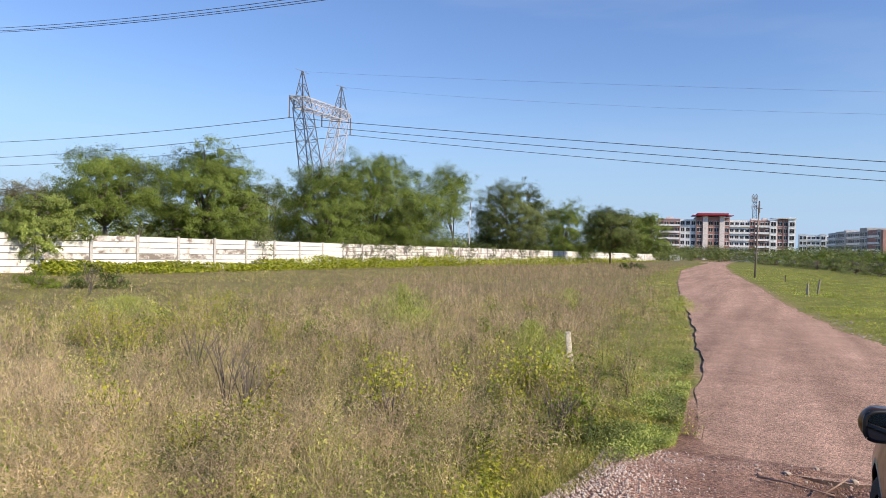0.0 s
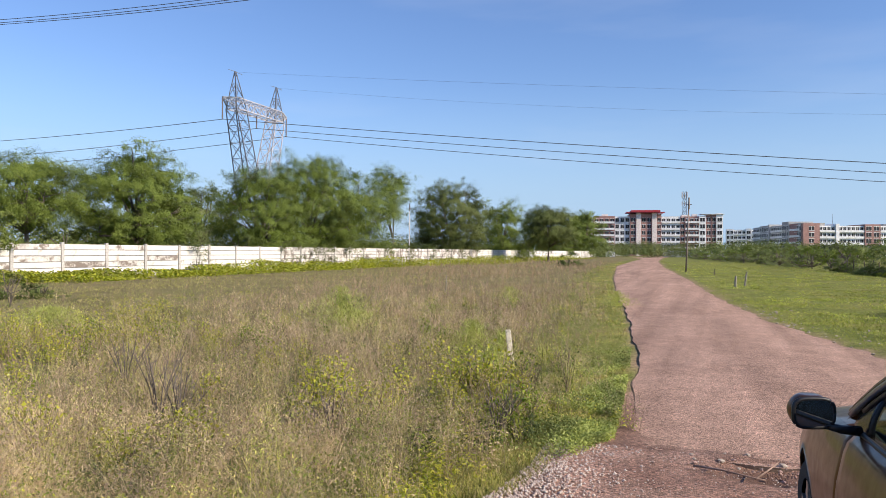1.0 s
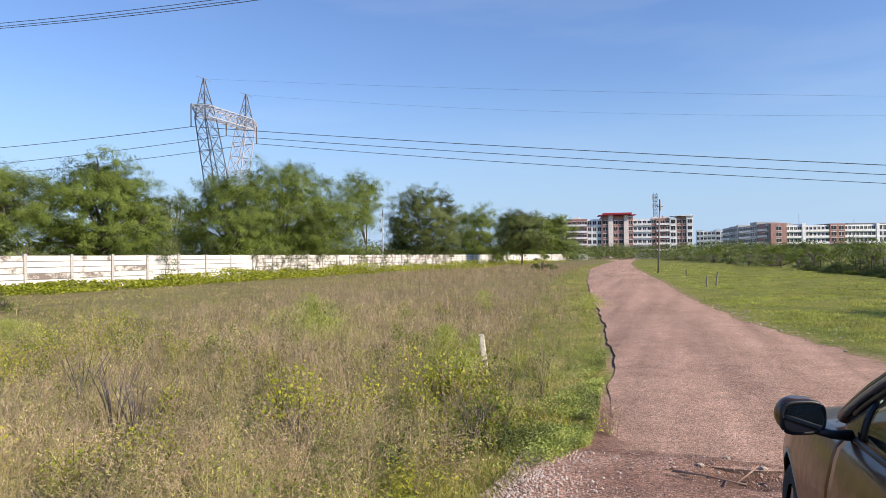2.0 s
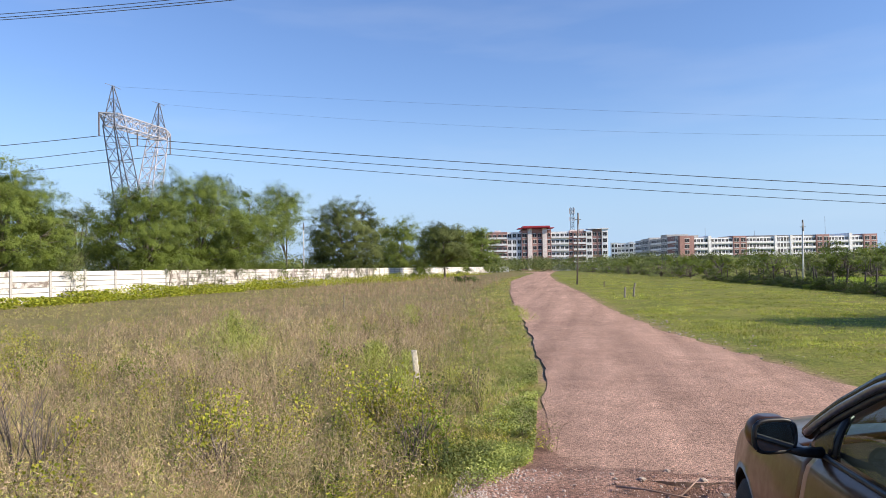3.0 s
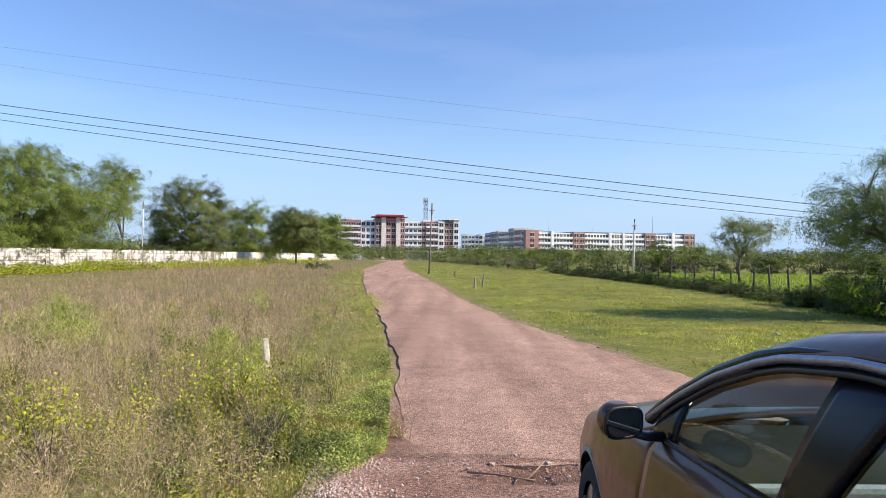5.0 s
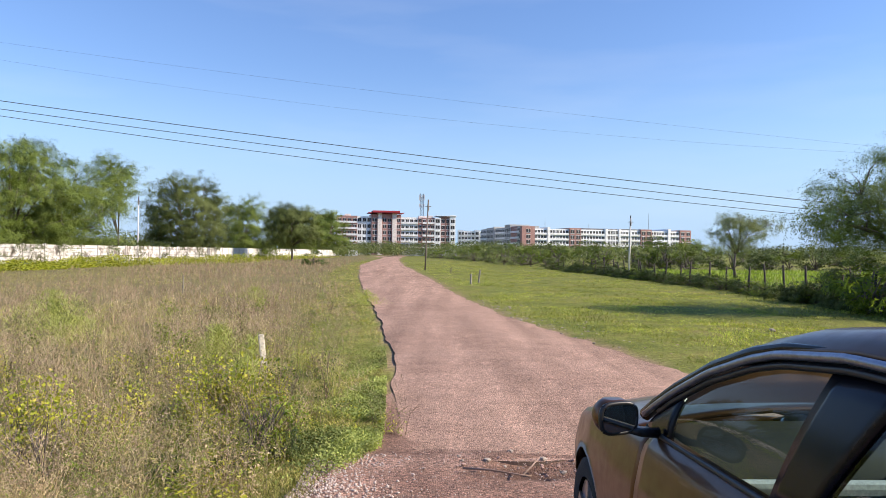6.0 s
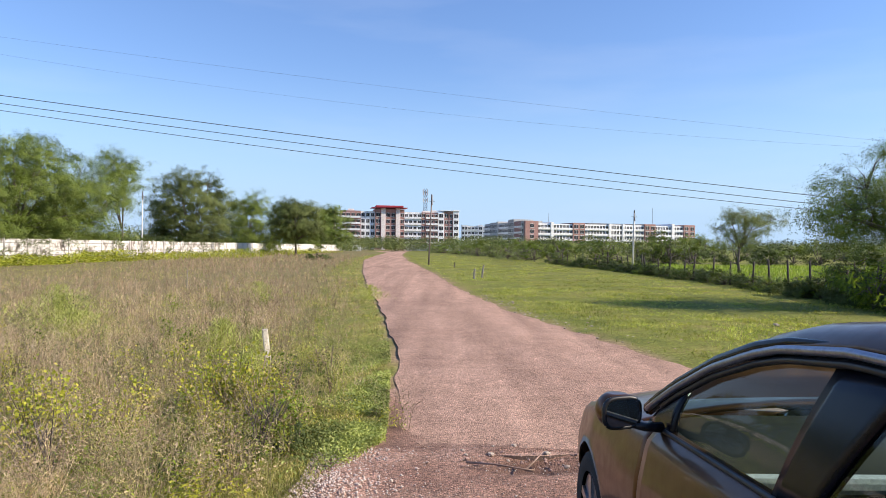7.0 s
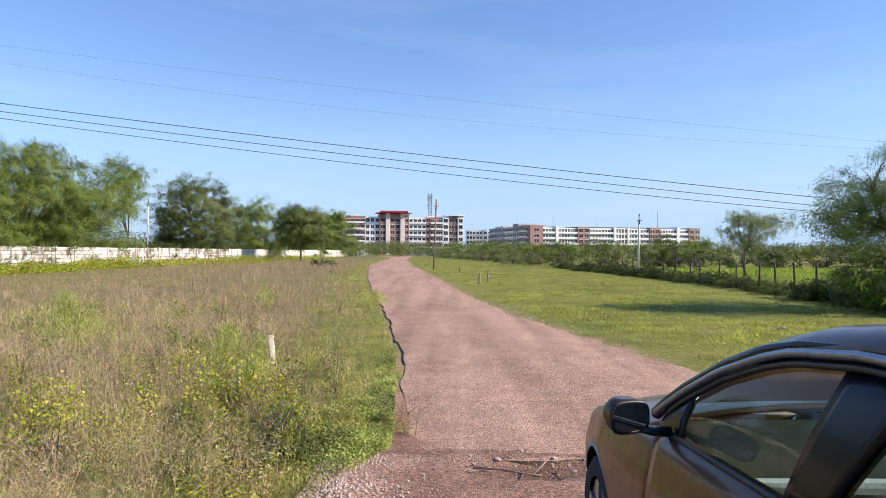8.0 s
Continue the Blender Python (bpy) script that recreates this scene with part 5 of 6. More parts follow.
M_MIRROR = surface("mirror_glass", (0.82, 0.84, 0.86), 0.02, 2, 9, 0.02, 1.0, 0)
M_LAMP = surface("clear_lamp_cover", (0.5, 0.5, 0.52), 0.05, 4, 30, 0.1, 0.3, 0)


def car_glass():
    m = bpy.data.materials.new("tinted_car_glass")
    m.use_nodes = True
    nt = m.node_tree
    tr = nt.nodes.new("ShaderNodeBsdfTransparent")
    tr.inputs[0].default_value = (0.42, 0.56, 0.56, 1)
    gl = nt.nodes.new("ShaderNodeBsdfGlossy")
    gl.inputs["Roughness"].default_value = 0.01
    fr = nt.nodes.new("ShaderNodeFresnel")
    fr.inputs["IOR"].default_value = 1.30
    ms = nt.nodes.new("ShaderNodeMixShader")
    nt.links.new(fr.outputs[0], ms.inputs[0])
    nt.links.new(tr.outputs[0], ms.inputs[1])
    nt.links.new(gl.outputs[0], ms.inputs[2])
    nt.links.new(ms.outputs[0], nt.nodes["Material Output"].inputs["Surface"])
    return m


M_GLASS = car_glass()
CAR_X = 1.60
WHEEL_Y, WHEEL_R = (0.85, 3.38), 0.30
ST_Y = [0.18, 0.24, 0.35, 0.6, 1.0, 1.5, 2.0, 2.5, 2.9, 3.35, 3.7, 3.9, 4.02, 4.10]
ST_W = [0.66, 0.74, 0.80, 0.845, 0.855, 0.86, 0.86, 0.86, 0.862, 0.862, 0.835, 0.775, 0.68, 0.54]
ST_Z = [0.95, 0.99, 1.02, 1.025, 1.01, 0.985, 0.955, 0.925, 0.895, 0.835, 0.765, 0.71, 0.665, 0.61]
ROOF_Y = [0.22, 0.30, 0.45, 0.7, 1.0, 1.5, 1.8, 1.95, 2.2, 2.45, 2.62, 2.74]
ROOF_Z = [1.02, 1.14, 1.275, 1.36, 1.388, 1.378, 1.342, 1.306, 1.222, 1.105, 1.008, 0.925]


def belt(y):
    return float(np.interp(y, ST_Y, ST_Z))


def flank(y, z):
    """Half width of the body at a height."""
    w = float(np.interp(y, ST_Y, ST_W))
    zb = belt(y)
    k = (z - 0.20) / max(0.05, zb - 0.20)
    return w * float(np.interp(k, [0, 0.15, 0.40, 0.62, 0.72, 0.90, 0.97, 1.0], [0.93, 0.97, 0.992, 1.0, 0.995, 0.965, 0.945, 0.915]))


def roof_z(y):
    return float(np.interp(y, ROOF_Y, ROOF_Z))


def roof_w(y):
    zb, zr = belt(y), roof_z(y)
    return flank(y, zb) - 0.30 * max(0.0, zr - zb)


def side_loft(y0, y1, sgn, step=0.045):
    n = max(2, int(round((y1 - y0) / step)))
    ks = [0, 0.1, 0.2, 0.3, 0.4, 0.5, 0.58, 0.66, 0.74, 0.82, 0.9, 0.95, 1.0]
    V, F = [], []
    for i in range(n + 1):
        y = y0 + (y1 - y0) * i / n
        low = 0.20
        for c in WHEEL_Y:
            d = abs(y - c)
            if d < 0.355:
                low = max(low, 0.29 + math.sqrt(0.355 ** 2 - d * d))
        zb = belt(y)
        for k in ks:
            z = max(low, 0.20 + (zb - 0.20) * k)
            V.append((sgn * flank(y, z), y, z))
        V.append((sgn * (flank(y, zb) - 0.05), y, zb + 0.004))
    m = len(ks) + 1
    for i in range(n):
        for j in range(m - 1):
            q = (i * m + j, (i + 1) * m + j, (i + 1) * m + j + 1, i * m + j + 1)
            F.append(q if sgn > 0 else q[::-1])
    return V, F


def grid_loft(rows):
    m = len(rows[0])
    V = [p for r in rows for p in r]
    F = [(i * m + j, i * m + j + 1, (i + 1) * m + j + 1, (i + 1) * m + j) for i in range(len(rows) - 1) for j in range(m - 1)]
    return V, F


def thicken(ob, t):
    mod = ob.modifiers.new("thickness", "SOLIDIFY")
    mod.thickness, mod.offset = t, -1
    return ob


def build_car():
    car = thing("car", "parked dark brown hatchback with black pillars", "car", m=pose(CAR_X, 0, 0.02))
    for sgn in (-1, 1):
        for name, a, b in (("fender", 2.535, 4.10), ("front_door", 1.475, 2.528), ("rear_door", 0.60, 1.468), ("rear_quarter", 0.18, 0.593)):
            ob = link_mesh(name, *side_loft(a, b, sgn), M_PAINT, car, smooth=True)
            thicken(ob, 0.02)
            if "door" in name:
                zh = belt((a + b) / 2) - 0.17
                ya = a + 0.10
                bm = box(-0.012, 0.012, 0, 0.17, -0.014, 0.014, bevel=0.008)
                bmesh.ops.translate(bm, verts=bm.verts, vec=(sgn * (flank(ya + 0.08, zh) + 0.014), ya, zh))
                part("handle", bm, M_PAINT, ob)
        # bright strip and black frames round the glass
        edge = [(sgn * (roof_w(y) + 0.010), y, roof_z(y) - 0.012) for y in np.linspace(0.3, 2.66, 40)]
        v, f = tube_data(edge, [0.013] * len(edge), 6)
        link_mesh("roof_rail", v, f, M_RAIL, car, "bright strip along the roof's edge", True)
        front = [(sgn * (roof_w(y) - 0.016), y, roof_z(y) + 0.006) for y in np.linspace(1.55, 2.70, 24)]
        v, f = tube_data(front, [0.004 + 0.022 * min(1.0, k / 9) for k in range(len(front))], 8)
        link_mesh("screen_pillar", v, f, M_GLOSS, car, "glossy black windscreen pillar", True)
        inner = [(sgn * (roof_w(y) + 0.002), y, roof_z(y) - 0.040) for y in np.linspace(0.42, 2.56, 36)]
        v, f = tube_data(inner, [0.011] * len(inner), 6)
        link_mesh("window_frame", v, f, M_TRIM, car, "black window surround", True)
        sill = [(sgn * (flank(y, belt(y)) - 0.008), y, belt(y) + 0.006) for y in np.linspace(0.55, 2.62, 30)]
        v, f = tube_data(sill, [0.010] * len(sill), 6)
        link_mesh("window_sill", v, f, M_TRIM, car, "black window sill strip", True)

        def pane_rows(ya, yb, n=14, inset=0.006, slope=(0, 0)):
            rows = []
            for i in range(n + 1):
                y = ya + (yb - ya) * i / n
                slant = slope[0] + (slope[1] - slope[0]) * i / n
                z0, z1 = belt(y), max(belt(y) + 0.005, roof_z(y) - 0.04)
                rows.append([(sgn * ((flank(y, belt(y)) - 0.012) * (1 - k) + (roof_w(y) - 0.004) * k - inset + 0.012 * math.sin(math.pi * k)), y + slant * (0.5 - k), z0 + (z1 - z0) * k) for k in np.linspace(0, 1, 7)])
            return grid_loft(rows)
        for ya, yb, sl in ((1.61, 2.40, (0.10, 0)), (0.62, 1.41, (0, 0.2))):
            g = link_mesh("side_window", *pane_rows(ya, yb, slope=sl), M_GLASS, car, "tinted side window glass", True)
            g.visible_shadow = False
        for ya, yb in ((1.40, 1.615),):
            thicken(link_mesh("pillar", *pane_rows(ya, yb, 6, -0.004, (0.2, 0.10)), M_GLOSS, car, "glossy black door pillar", True), 0.03)
        thicken(link_mesh("pillar", *pane_rows(2.385, 2.60, 6, -0.002), M_GLOSS, car, "glossy black mirror corner", True), 0.02)
        thicken(link_mesh("pillar", *pane_rows(0.28, 0.63, 8, -0.002), M_PAINT, car), 0.03)

    def across(ya, yb, n, zfun, wfun, camber, m=21, power=2.4):
        rows = []
        for y in np.linspace(ya, yb, n):
            w, z = wfun(y), zfun(y)
            rows.append([(w * t, y + camber[1] * (1 - t * t), z + camber[0] * (1 - abs(t) ** power)) for t in np.sin(np.linspace(-math.pi / 2, math.pi / 2, m))])
        return grid_loft(rows)
    thicken(link_mesh("roof", *across(0.42, 2.02, 22, roof_z, roof_w, (0.062, 0.04), power=12), M_PAINT, car, smooth=True), 0.02)
    thicken(link_mesh("headliner", *across(0.43, 2.02, 18, lambda y: roof_z(y) - 0.035, lambda y: roof_w(y) - 0.004, (0.055, 0.03), power=10), M_DASH, car, "dark grey roof lining", True), 0.01)
    g = link_mesh("windscreen", *across(2.02, 2.74, 14, roof_z, roof_w, (0.055, 0.10), power=9), M_GLASS, car, "curved windscreen glass", True)
    g.visible_shadow = False
    g = link_mesh("rear_window", *across(0.22, 0.42, 8, roof_z, roof_w, (0.05, -0.05)), M_GLASS, car, "tinted rear glass", True)
    g.visible_shadow = False
    thicken(link_mesh("bonnet", *across(2.70, 4.06, 26, belt, lambda y: flank(y, belt(y)) - 0.004, (0.075, 0.03)), M_PAINT, car, smooth=True), 0.02)
    rows = []
    for z in np.linspace(0.2, 0.62, 9):
        rows.append([(0.52 * t * (1.0 if z < 0.55 else 0.99), 4.10 + 0.06 * (1 - t * t) - 0.10 * max(0, z - 0.5), z) for t in np.linspace(-1, 1, 11)])
    thicken(link_mesh("bumper", *grid_loft(rows), M_PAINT, car, smooth=True), 0.02)
    rows = []
    for z in np.linspace(0.2, 1.04, 9):
        rows.append([(0.68 * t, 0.18 - 0.05 * (1 - t * t), z) for t in np.linspace(-1, 1, 11)])
    thicken(link_mesh("tailgate", *grid_loft(rows), M_PAINT, car, smooth=True), 0.02)
    for sgn in (-1, 1):
        bm = bmesh.new()
        bmesh.ops.create_uvsphere(bm, u_segments=14, v_segments=8, radius=1, matrix=Matrix.LocRotScale((sgn * 0.56, 3.97, 0.60), Euler((0.2, 0, -sgn * 0.6)), (0.13, 0.10, 0.065)))
        part("headlight", bm, M_LAMP, car, "clear headlight", True)
    part("floor_pan", box(-0.74, 0.74, 0.3, 3.0, 0.20, 0.26), M_TRIM, car)
    part("engine_bay", box(-0.58, 0.58, 2.75, 4.0, 0.22, 0.62), M_TRIM, car)
    for x in (-0.74, 0.74):
        part("door_lining", box(x - 0.025, x + 0.025, 0.65, 2.7, 0.26, 0.93, bevel=0.02), M_DASH, car)

    # wheels
    for x in (-0.755, 0.755):
        for y in WHEEL_Y:
            tyre_rows, s = [], (1 if x > 0 else -1)
            prof = [(-0.085, 0.20), (-0.095, 0.26), (-0.075, 0.295), (-0.03, 0.302), (0.03, 0.302), (0.075, 0.295), (0.095, 0.26), (0.085, 0.20)]
            for i in range(29):
                a = 2 * math.pi * i / 28
                tyre_rows.append([(x + u, y + r * math.cos(a), 0.28 + r * math.sin(a)) for u, r in prof])
            w = link_mesh("tyre", *grid_loft(tyre_rows), M_RUBBER, car, smooth=True)
            bm = bmesh.new()
            bmesh.ops.create_cone(bm, cap_ends=True, segments=28, radius1=0.205, radius2=0.19, depth=0.12, matrix=Matrix.Translation((x + s * 0.01, y, 0.28)) @ Euler((0, s * math.pi / 2, 0)).to_matrix().to_4x4())
            for k in range(5):
                a = 2 * math.pi * k / 5
                q = add_box(bm, -0.01, 0.02, -0.022, 0.022, 0.03, 0.19)
                bmesh.ops.transform(bm, matrix=Matrix.Translation((x + s * 0.075, y, 0.28)) @ Euler((a, 0, 0)).to_matrix().to_4x4(), verts=q)
            part("rim", bm, M_RIM, w, "silver wheel rim")

    # mirror on its foot by the front window, turned to the driver
    turn = Matrix.Translation((-0.952, 2.42, 1.012)) @ Euler((0, 0, 0.34)).to_matrix().to_4x4()
    bm = bmesh.new()
    bmesh.ops.create_uvsphere(bm, u_segments=22, v_segments=12, radius=1, matrix=Matrix.LocRotScale((0.006, 0.03, 0), None, (0.076, 0.075, 0.070)))
    for v in bm.verts:
        v.co.y = max(v.co.y, -0.012)
        v.co.z = min(max(v.co.z, -0.058), 0.060)
    bmesh.ops.transform(bm, matrix=turn, verts=bm.verts)
    mirror = part("wing_mirror", bm, M_PAINT, car, smooth=True)
    rim = [(0.068 * math.copysign(abs(math.cos(a)) ** 0.6, math.cos(a)), 0.048 * math.copysign(abs(math.sin(a)) ** 0.6, math.sin(a))) for a in np.linspace(0, 2 * math.pi, 33)[:-1]]
    bm = bmesh.new()
    bmesh.ops.contextual_create(bm, geom=[bm.verts.new(turn @ Vector((u, -0.021, w))) for u, w in rim])
    bmesh.ops.recalc_face_normals(bm, faces=bm.faces)
    part("mirror_glass", bm, M_MIRROR, mirror, "mirror glass")
    loop = [turn @ Vector((u * 1.08, -0.014, w * 1.1)) for u, w in rim + rim[:1]]
    v, f = tube_data(loop, [0.009] * len(loop), 6)
    link_mesh("mirror_rim", v, f, M_TRIM, mirror, "black mirror rim", True)
    v, f = tube_data([(-0.90, 2.43, 0.965), (-0.85, 2.45, 0.95), (-0.785, 2.47, 0.945)], [0.014, 0.016, 0.02], 8)
    link_mesh("mirror_foot", v, f, M_TRIM, mirror, smooth=True)

    # inside: dashboard, wheel, seats
    rows = []
    for k in np.linspace(0, 1, 9):
        a = k * math.pi * 0.55
        rows.append([(0.70 * t, 2.42 - 0.22 * math.cos(a) + 0.22, 0.62 + 0.28 * math.sin(a) + 0.02 * math.cos(3 * t)) for t in np.linspace(-1, 1, 15)])
    rows.append([(0.70 * t, 2.72, 0.93) for t in np.linspace(-1, 1, 15)])
    thicken(link_mesh("dashboard", *grid_loft(rows), M_DASH, car, smooth=True), 0.03)
    # Added strip: draws the pale windscreen reflection as a solid band.
    part("dash_glare", box(-0.66, 0.66, 2.18, 2.235, 0.80, 0.86, bevel=0.02), M_GLARE, car, "pale band drawn in place of a windscreen reflection")
    ring = [(0.36 + 0.18 * math.cos(a), 2.05 + 0.06 * math.sin(a), 0.86 + 0.17 * math.sin(a)) for a in np.linspace(0, 2 * math.pi, 33)]
    v, f = tube_data(ring, [0.016] * 33, 8)
    st = link_mesh("steering_wheel", v, f, M_TRIM, car, "black steering wheel", True)
    part("hub", box(0.30, 0.42, 2.04, 2.12, 0.80, 0.91, bevel=0.03), M_TRIM, st)
    for x in (-0.37, 0.37):
        for yb, nm in ((1.25, "front_seat"), (0.45, "rear_seat")):
            s = part(nm, box(x - 0.25, x + 0.25, yb + 0.05, yb + 0.56, 0.36, 0.52, bevel=0.06), M_SEAT, car, "dark grey cloth seat", True)
            bm = box(x - 0.24, x + 0.24, -0.07, 0.07, 0, 0.60, bevel=0.055)
            for v in bm.verts:
                v.co.y += yb + 0.05 - 0.25 * v.co.z
                v.co.z += 0.48
            part("backrest", bm, M_SEAT, s, smooth=True)
            bm = box(x - 0.13, x + 0.13, -0.05, 0.05, 0, 0.17, bevel=0.045)
            bmesh.ops.translate(bm, verts=bm.verts, vec=(0, yb - 0.12, 1.08))
            part("headrest", bm, M_SEAT, s, smooth=True)


build_car()


# ---- poles, posts and fence ----
def pole(name, label, x, y, h, r, material, lean=(0, 0), arm=True):
    p = thing(name, label, "pole", m=pose(x, y, 0))
    v, f = tube_data([(0, 0, -0.2), (lean[0] * 0.5, lean[1] * 0.5, h * 0.5), (lean[0], lean[1], h)], [r * 1.15, r, r * 0.8], 8)
    link_mesh("shaft", v, f, material, p, smooth=True)
    if arm:
        v, f = tubes([([(lean[0] - 0.25, lean[1], h - 0.35), (lean[0] + 0.25, lean[1], h - 0.35)], [0.035, 0.035], 4), ([(lean[0], lean[1], h - 0.7), (lean[0], lean[1], h + 0.25)], [0.09, 0.06], 6)])
        link_mesh("bracket", v, f, M_POLE_DARK, p)
    return p


pole("utility_pole", "thin rusty steel pole standing beside the road", -0.75, 61, 6.0, 0.065, M_POLE_DARK, (0.22, 0), True)
pole("utility_pole", "pale concrete pole rising from the hedge", 17.9, 63, 4.9, 0.085, M_POLE, (0.12, 0), True)
pole("utility_pole", "pale concrete pole standing among the acacia trees", -35.2, 82.5, 7.6, 0.07, M_POLE, (0, 0.1), True)


def build_telecom_mast():
    t = thing("telecom_mast", "slim steel lattice telecom mast behind the apartments", "mast", m=pose(-6.6, 372, 0))
    L = [Vector((-1.1, -1.1, 0)), Vector((1.1, -1.1, 0)), Vector((1.1, 1.1, 0)), Vector((-1.1, 1.1, 0))]
    Hh = [Vector((a * 1.0, b * 1.0, 33)) for a, b in ((-0.8, -0.8), (0.8, -0.8), (0.8, 0.8), (-0.8, 0.8))]
    rods = [([a, b], [0.16, 0.14], 4) for a, b in zip(L, Hh)]
    n = 16
    for k in range(n):
        for i in range(4):
            j = (i + 1) % 4
            rods.append(([L[i].lerp(Hh[i], k / n), L[j].lerp(Hh[j], (k + 1) / n)], [0.09, 0.09], 4))
            rods.append(([L[i].lerp(Hh[i], k / n), L[j].lerp(Hh[j], k / n)], [0.08, 0.08], 4))
    v, f = tubes(rods)
    link_mesh("lattice", v, f, M_STEEL, t)
    for k, (x, y) in enumerate(((-1.2, -1.0), (1.2, -1.0), (0, 1.3))):
        part("antenna", box(x - 0.25, x + 0.25, y - 0.12, y + 0.12, 29.3, 32.4, bevel=0.05), M_POLE, t)
        part("antenna", box(x - 0.2, x + 0.2, y - 0.12, y + 0.12, 25.5, 27.6, bevel=0.05), M_POLE, t)


build_telecom_mast()


def build_marker():
    m = thing("marker_post", "weathered whitewashed stone plot marker leaning in weeds", "post", m=pose(-2.02, 8.35, -0.06, 0, -6, 18))
    bm = box(-0.034, 0.034, -0.045, 0.045, -0.2, 0.72, bevel=0.012)
    bmesh.ops.translate(bm, verts=bm.verts, vec=(0, 0, -0.06))
    bmesh.ops.subdivide_edges(bm, edges=bm.edges, cuts=3, use_grid_fill=True)
    for v in bm.verts:
        v.co += Vector((wob(v.co.z, v.co.x, 9, 1), wob(v.co.z, v.co.y, 9, 2), 0)) * 0.006
    part("shaft", bm, surface("flaking_whitewash", (0.66, 0.58, 0.45), 0.2, 5, 40, 0.9, 0, 0.5, 0.006, (0.26, 0.21, 0.16), 0.6), m)


build_marker()


M_TIMBER_PALE = surface("greyed_stone", (0.30, 0.26, 0.21), 0.3, 4, 30, 0.9, 0, 0.4, 0.01)


def small_post(label, x, y, h, r, material, lean):
    m = thing("stake", label, "stake", m=pose(x, y, 0))
    v, f = tube_data([(0, 0, -0.15), (lean * 0.5, 0.01, h * 0.5), (lean, 0, h)], [r, r * 0.95, r * 0.85], 6)
    link_mesh("shaft", v, f, material, m)


small_post("thin pale stake standing in the dry grass", -9.2, 25.4, 0.66, 0.024, M_TIMBER_PALE, 0.02)
small_post("short weathered stone stake beside the road", 1.85, 34.5, 0.55, 0.055, M_TIMBER_PALE, 0.03)
small_post("short weathered stone stake beside the road", 2.35, 36.2, 0.7, 0.05, M_TIMBER_PALE, 0.1)
small_post("thin dark stake standing in the meadow", 1.3, 52, 0.5, 0.04, M_TIMBER, 0.02)


M_POST = surface("dark_old_timber", (0.06, 0.048, 0.04), 0.35, 3, 30, 0.9, 0, 0.5, 0.01)


def build_fence():
    fence = thing("fence", "old timber post fence with sagging wires in the hedge", "fence")
    rng = random.Random(3)
    prev = None
    y = 14.0
    rods = []
    while y < 66:
        x = float(hedge_x(y)) + 0.15 + rng.uniform(-0.2, 0.2)
        h, l1, l2 = rng.uniform(1.0, 1.3), rng.uniform(-0.12, 0.12), rng.uniform(-0.1, 0.1)
        v, f = tube_data([(x, y, -0.2), (x + l1 * 0.4, y + l2 * 0.5, h * 0.5), (x + l1, y + l2, h)], [0.05, 0.042, 0.035], 6)
        link_mesh("post", v, f, M_POST, fence, smooth=True)
        if prev:
            for k in (0.45, 0.75, 0.95):
                a, b = Vector((prev[0], prev[1], prev[2] * k)), Vector((x, y, h * k))
                wv, wf = tube_data([a, a.lerp(b, 0.5) - Vector((0, 0, 0.03)), b], [0.004] * 3, 3)
                link_mesh("strand", wv, wf, M_POLE_DARK, fence)
        prev = (x, y, h)
        y += rng.uniform(1.5, 2.3)


build_fence()


def build_far_wall():
    w = thing("compound_wall", "low pale compound wall before the apartments", "wall")
    tagged(w, kind="structure")
    for x0, x1, y, h in ((-44, -26, 236, 1.9), (-12, 16, 262, 2.2)):
        part("wall", box(x0, x1, y, y + 0.25, 0, h), M_GREY_FACADE if x0 > -20 else M_WHITE, w)
        part("coping", box(x0 - 0.1, x1 + 0.1, y - 0.06, y + 0.31, h + 0.003, h + 0.12), M_GREY_FACADE, w)


build_far_wall()


# ---- stones, gravel and litter ----
M_STONE = surface("pale_grey_pink_stone", (0.36, 0.295, 0.24), 0.3, 8, 40, 0.9, 0, 0.5, 0.006)
M_STONE_RED = surface("reddish_laterite_stone", (0.34, 0.22, 0.18), 0.3, 8, 40, 0.9, 0, 0.5, 0.006)


def stone_mesh(seed, material):
    bm = bmesh.new()
    bmesh.ops.create_icosphere(bm, subdivisions=1, radius=1)
    for v in bm.verts:
        v.co *= 1 + 0.45 * noise.noise(v.co * 1.4 + Vector((seed * 3.1, seed, 0)))
        v.co.z *= 0.65
    me = bpy.data.meshes.new("stone")
    bm.to_mesh(me)
    bm.free()
    me.materials.append(material)
    return me


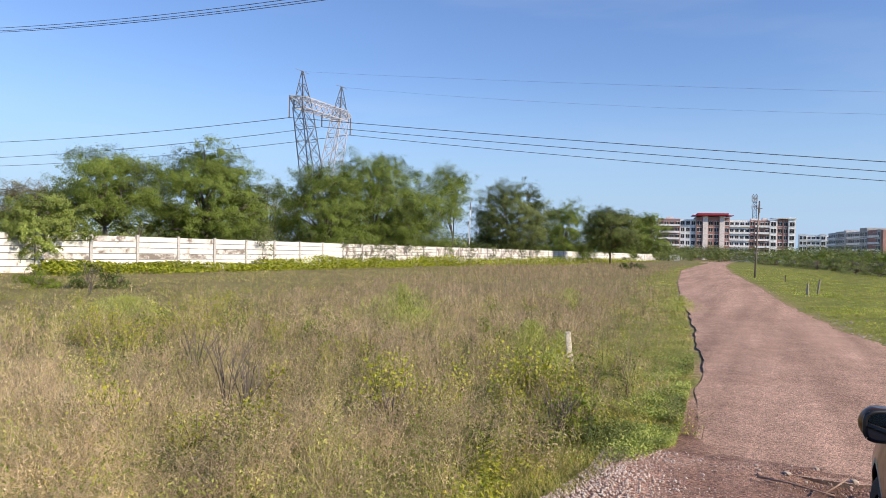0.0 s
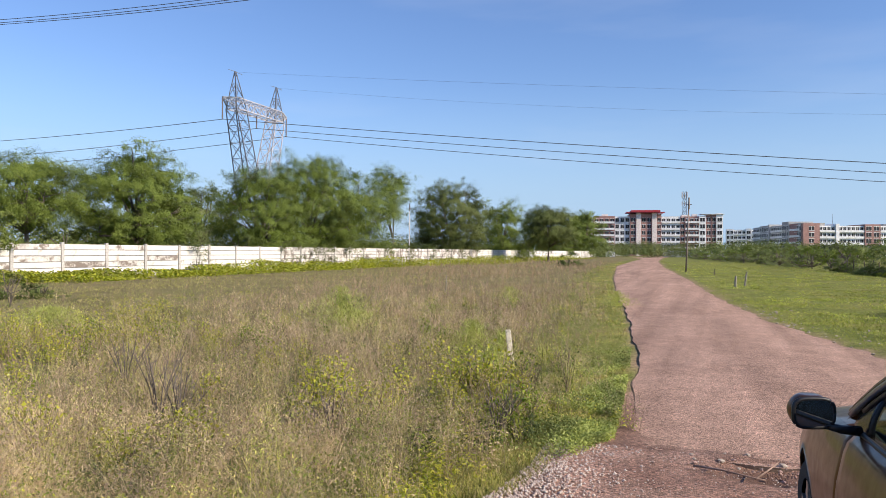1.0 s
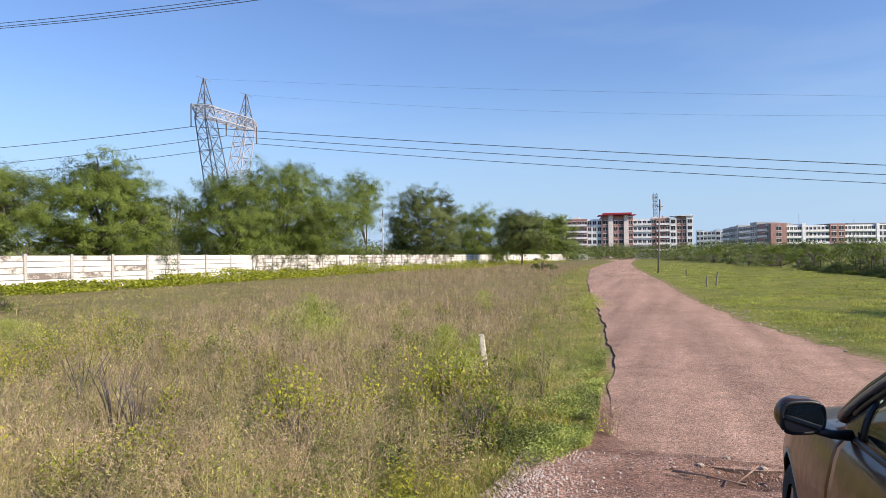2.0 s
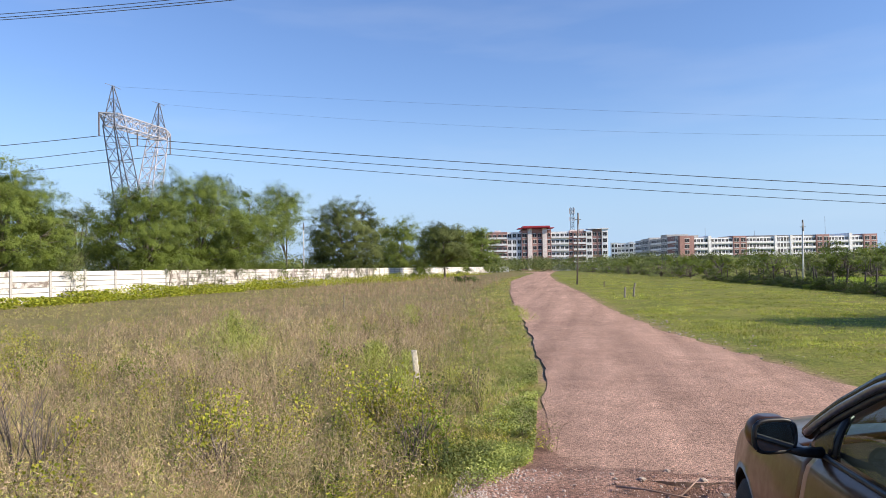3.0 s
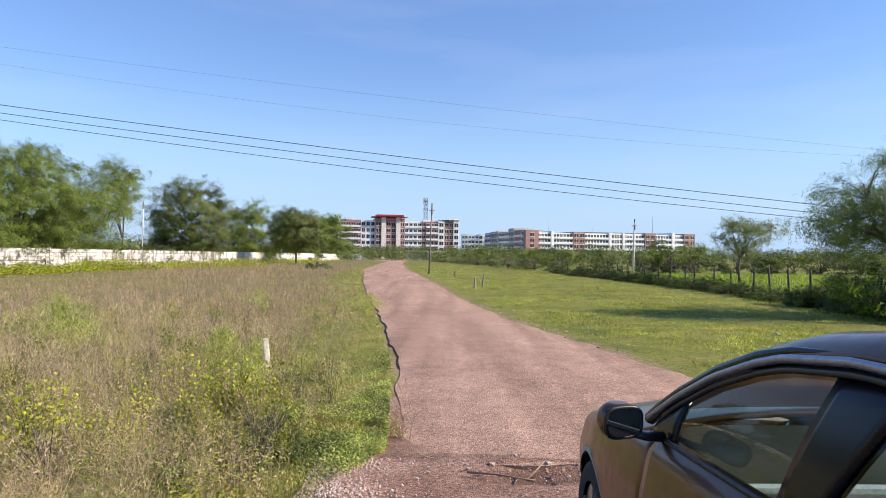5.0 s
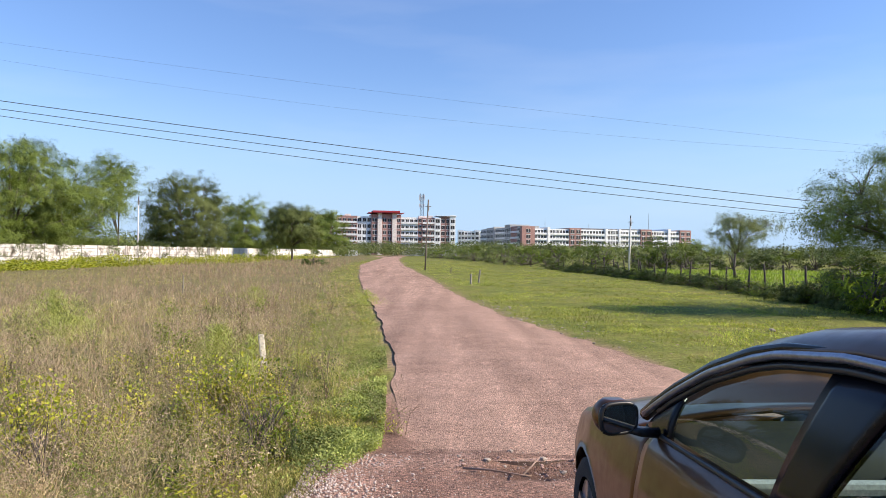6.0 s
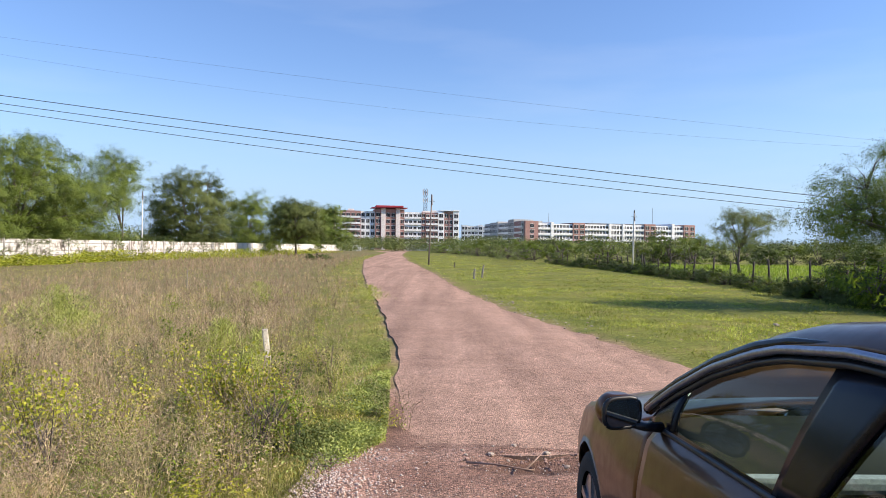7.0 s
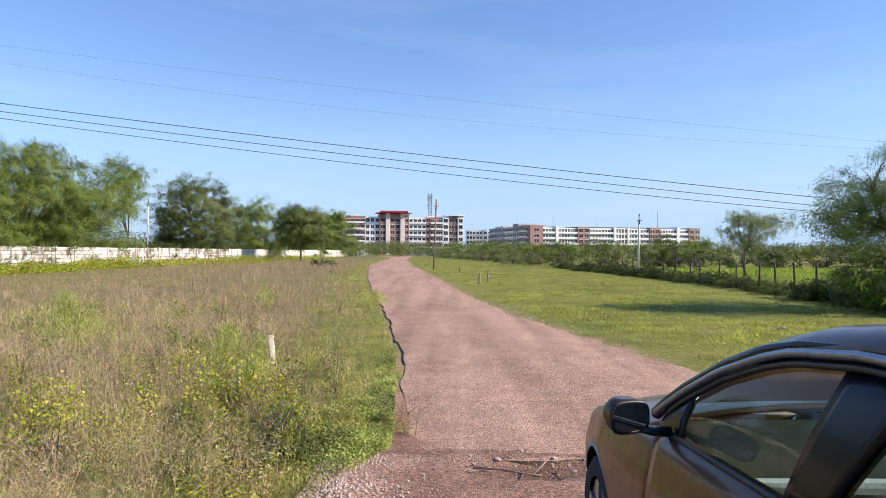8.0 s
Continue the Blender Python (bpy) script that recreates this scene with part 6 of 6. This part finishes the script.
def build_stones():
    rng = random.Random(12)
    kinds = [stone_mesh(i, M_STONE if i < 4 else M_STONE_RED) for i in range(6)]

    def put(x, y, s, k=None, z=0.0):
        ob = new("stone", kinds[rng.randrange(6) if k is None else k])
        ob.matrix_basis = pose(x, y, z + s * 0.3, rng.uniform(-20, 20), rng.uniform(-20, 20), rng.uniform(0, 360))
        ob.scale = (s * rng.uniform(0.8, 1.3), s, s * rng.uniform(0.7, 1.0))
        tagged(ob, "loose pale stone lying on the ground", "stone", "loose stones")
    for k in range(190):
        y = 9 * (40 / 9) ** rng.random() if k < 100 else rng.uniform(11.5, 22)
        put(float(road_right(y)) + abs(rng.gauss(0.45, 0.5)), y, rng.uniform(0.012, 0.036) * (1.2 if 12 < y < 24 else 0.9), rng.choice([0, 1, 2, 3, 4]))
    for x, y, s in ((-0.47, 5.72, 0.045), (0.42, 5.28, 0.03), (0.86, 5.3, 0.035), (0.95, 4.98, 0.03), (0.2, 5.36, 0.025), (0.62, 5.5, 0.03), (7.2, 14.5, 0.07), (5.1, 11.3, 0.06)):
        put(x, y, s, 1, 0.01)
    for k in range(60):
        put(rng.gauss(0.65, 0.55), rng.gauss(5.25, 0.2), rng.uniform(0.008, 0.022), rng.choice([4, 5, 5, 1]), 0.012)
    # the spilled gravel heap edge: countless chips in one sheet
    rs = np.random.RandomState(2)
    n = 7600
    t = rs.uniform(0, 1, n)
    y = 2.2 + 3.2 * t
    left = -0.95 - 0.16 * np.clip(4.6 - y, 0, 9)
    x = left + np.abs(rs.normal(0, 0.28, n)) + 0.02
    far = rs.rand(n) < 0.35
    x[far], y[far] = rs.uniform(-0.9, 2.2, far.sum()), rs.uniform(2.4, 5.5, far.sum())
    s = rs.uniform(0.005, 0.015, n)
    s[far] *= 0.55
    octa = np.array([[1, 0, 0], [0, 1, 0], [-1, 0, 0], [0, -1, 0], [0, 0, 0.8], [0, 0, -0.8]])
    q = octa[None] * s[:, None, None] * rs.uniform(0.6, 1.3, (n, 6, 1))
    a = rs.uniform(0, 6.28, n)
    rot = np.stack([np.stack([np.cos(a), -np.sin(a)], 1), np.stack([np.sin(a), np.cos(a)], 1)], 1)
    q[:, :, :2] = np.einsum("nij,nkj->nki", rot, q[:, :, :2])
    q += np.stack([x, y, 0.015 + s * 0.5], 1)[:, None]
    fc = np.array([[0, 1, 4], [1, 2, 4], [2, 3, 4], [3, 0, 4], [1, 0, 5], [2, 1, 5], [3, 2, 5], [0, 3, 5]])
    tris = (np.arange(n)[:, None, None] * 6 + fc[None]).reshape(-1, 3)
    m = foliage("gravel_chips", [(0.36, 0.25, 0.21), (0.47, 0.37, 0.33), (0.56, 0.49, 0.45), (0.42, 0.29, 0.24)], 1.5, 0.0, 0.9, 0.2)
    tagged(fast_mesh("gravel", q.reshape(-1, 3), tris, m), "spilled pinkish gravel chips beside the dirt", "gravel", kind="stuff")


build_stones()


def build_sticks():
    for pts, r in (([(0.22, 5.02, 0.035), (0.42, 4.95, 0.045), (0.62, 4.86, 0.04), (0.70, 4.85, 0.035)], 0.009), ([(0.63, 4.86, 0.03), (0.72, 4.99, 0.06), (0.80, 5.12, 0.09)], 0.007)):
        s = thing("stick", "dry bare stick lying in the dirt pit", "stick")
        v, f = tube_data(pts, [r, r * 0.9] + [r * 0.7] * (len(pts) - 2), 6)
        link_mesh("branch", v, f, surface("dry_stick_bark", (0.30, 0.20, 0.15), 0.3, 9, 60, 0.9, 0, 0.4, 0.003), s, smooth=True)


build_sticks()


def bare_shrub(seed, x, y, h):
    rng = random.Random(seed)
    s = thing("bare_shrub", "leafless dry shrub standing in the field", "shrub", m=pose(x, y, 0))
    for k in range(9):
        a, d = rng.uniform(0, 6.28), rng.uniform(0.15, 0.5) * h
        tip = Vector((math.cos(a) * d, math.sin(a) * d, h * rng.uniform(0.7, 1)))
        mid = Vector((tip.x * 0.35, tip.y * 0.35, tip.z * 0.5))
        rods = [([(0, 0, -0.03), mid, tip], [0.007, 0.005, 0.002], 4)]
        for q in range(5):
            b = mid.lerp(tip, rng.uniform(0, 0.8))
            rods.append(([b, b + Vector((rng.uniform(-.12, .12), rng.uniform(-.12, .12), rng.uniform(0.08, 0.25))) * h], [0.004, 0.0015], 3))
        v, f = tubes(rods)
        link_mesh("branch", v, f, M_TIMBER, s)


for k, (x, y, h) in enumerate(((-4.4, 4.6, 0.75), (-3.9, 4.3, 0.65), (-17.5, 13.2, 1.1), (-2.6, 4.6, 0.55), (-5.6, 5.4, 0.7), (-1.35, 5.2, 0.5))):
    bare_shrub(50 + k, x, y, h)
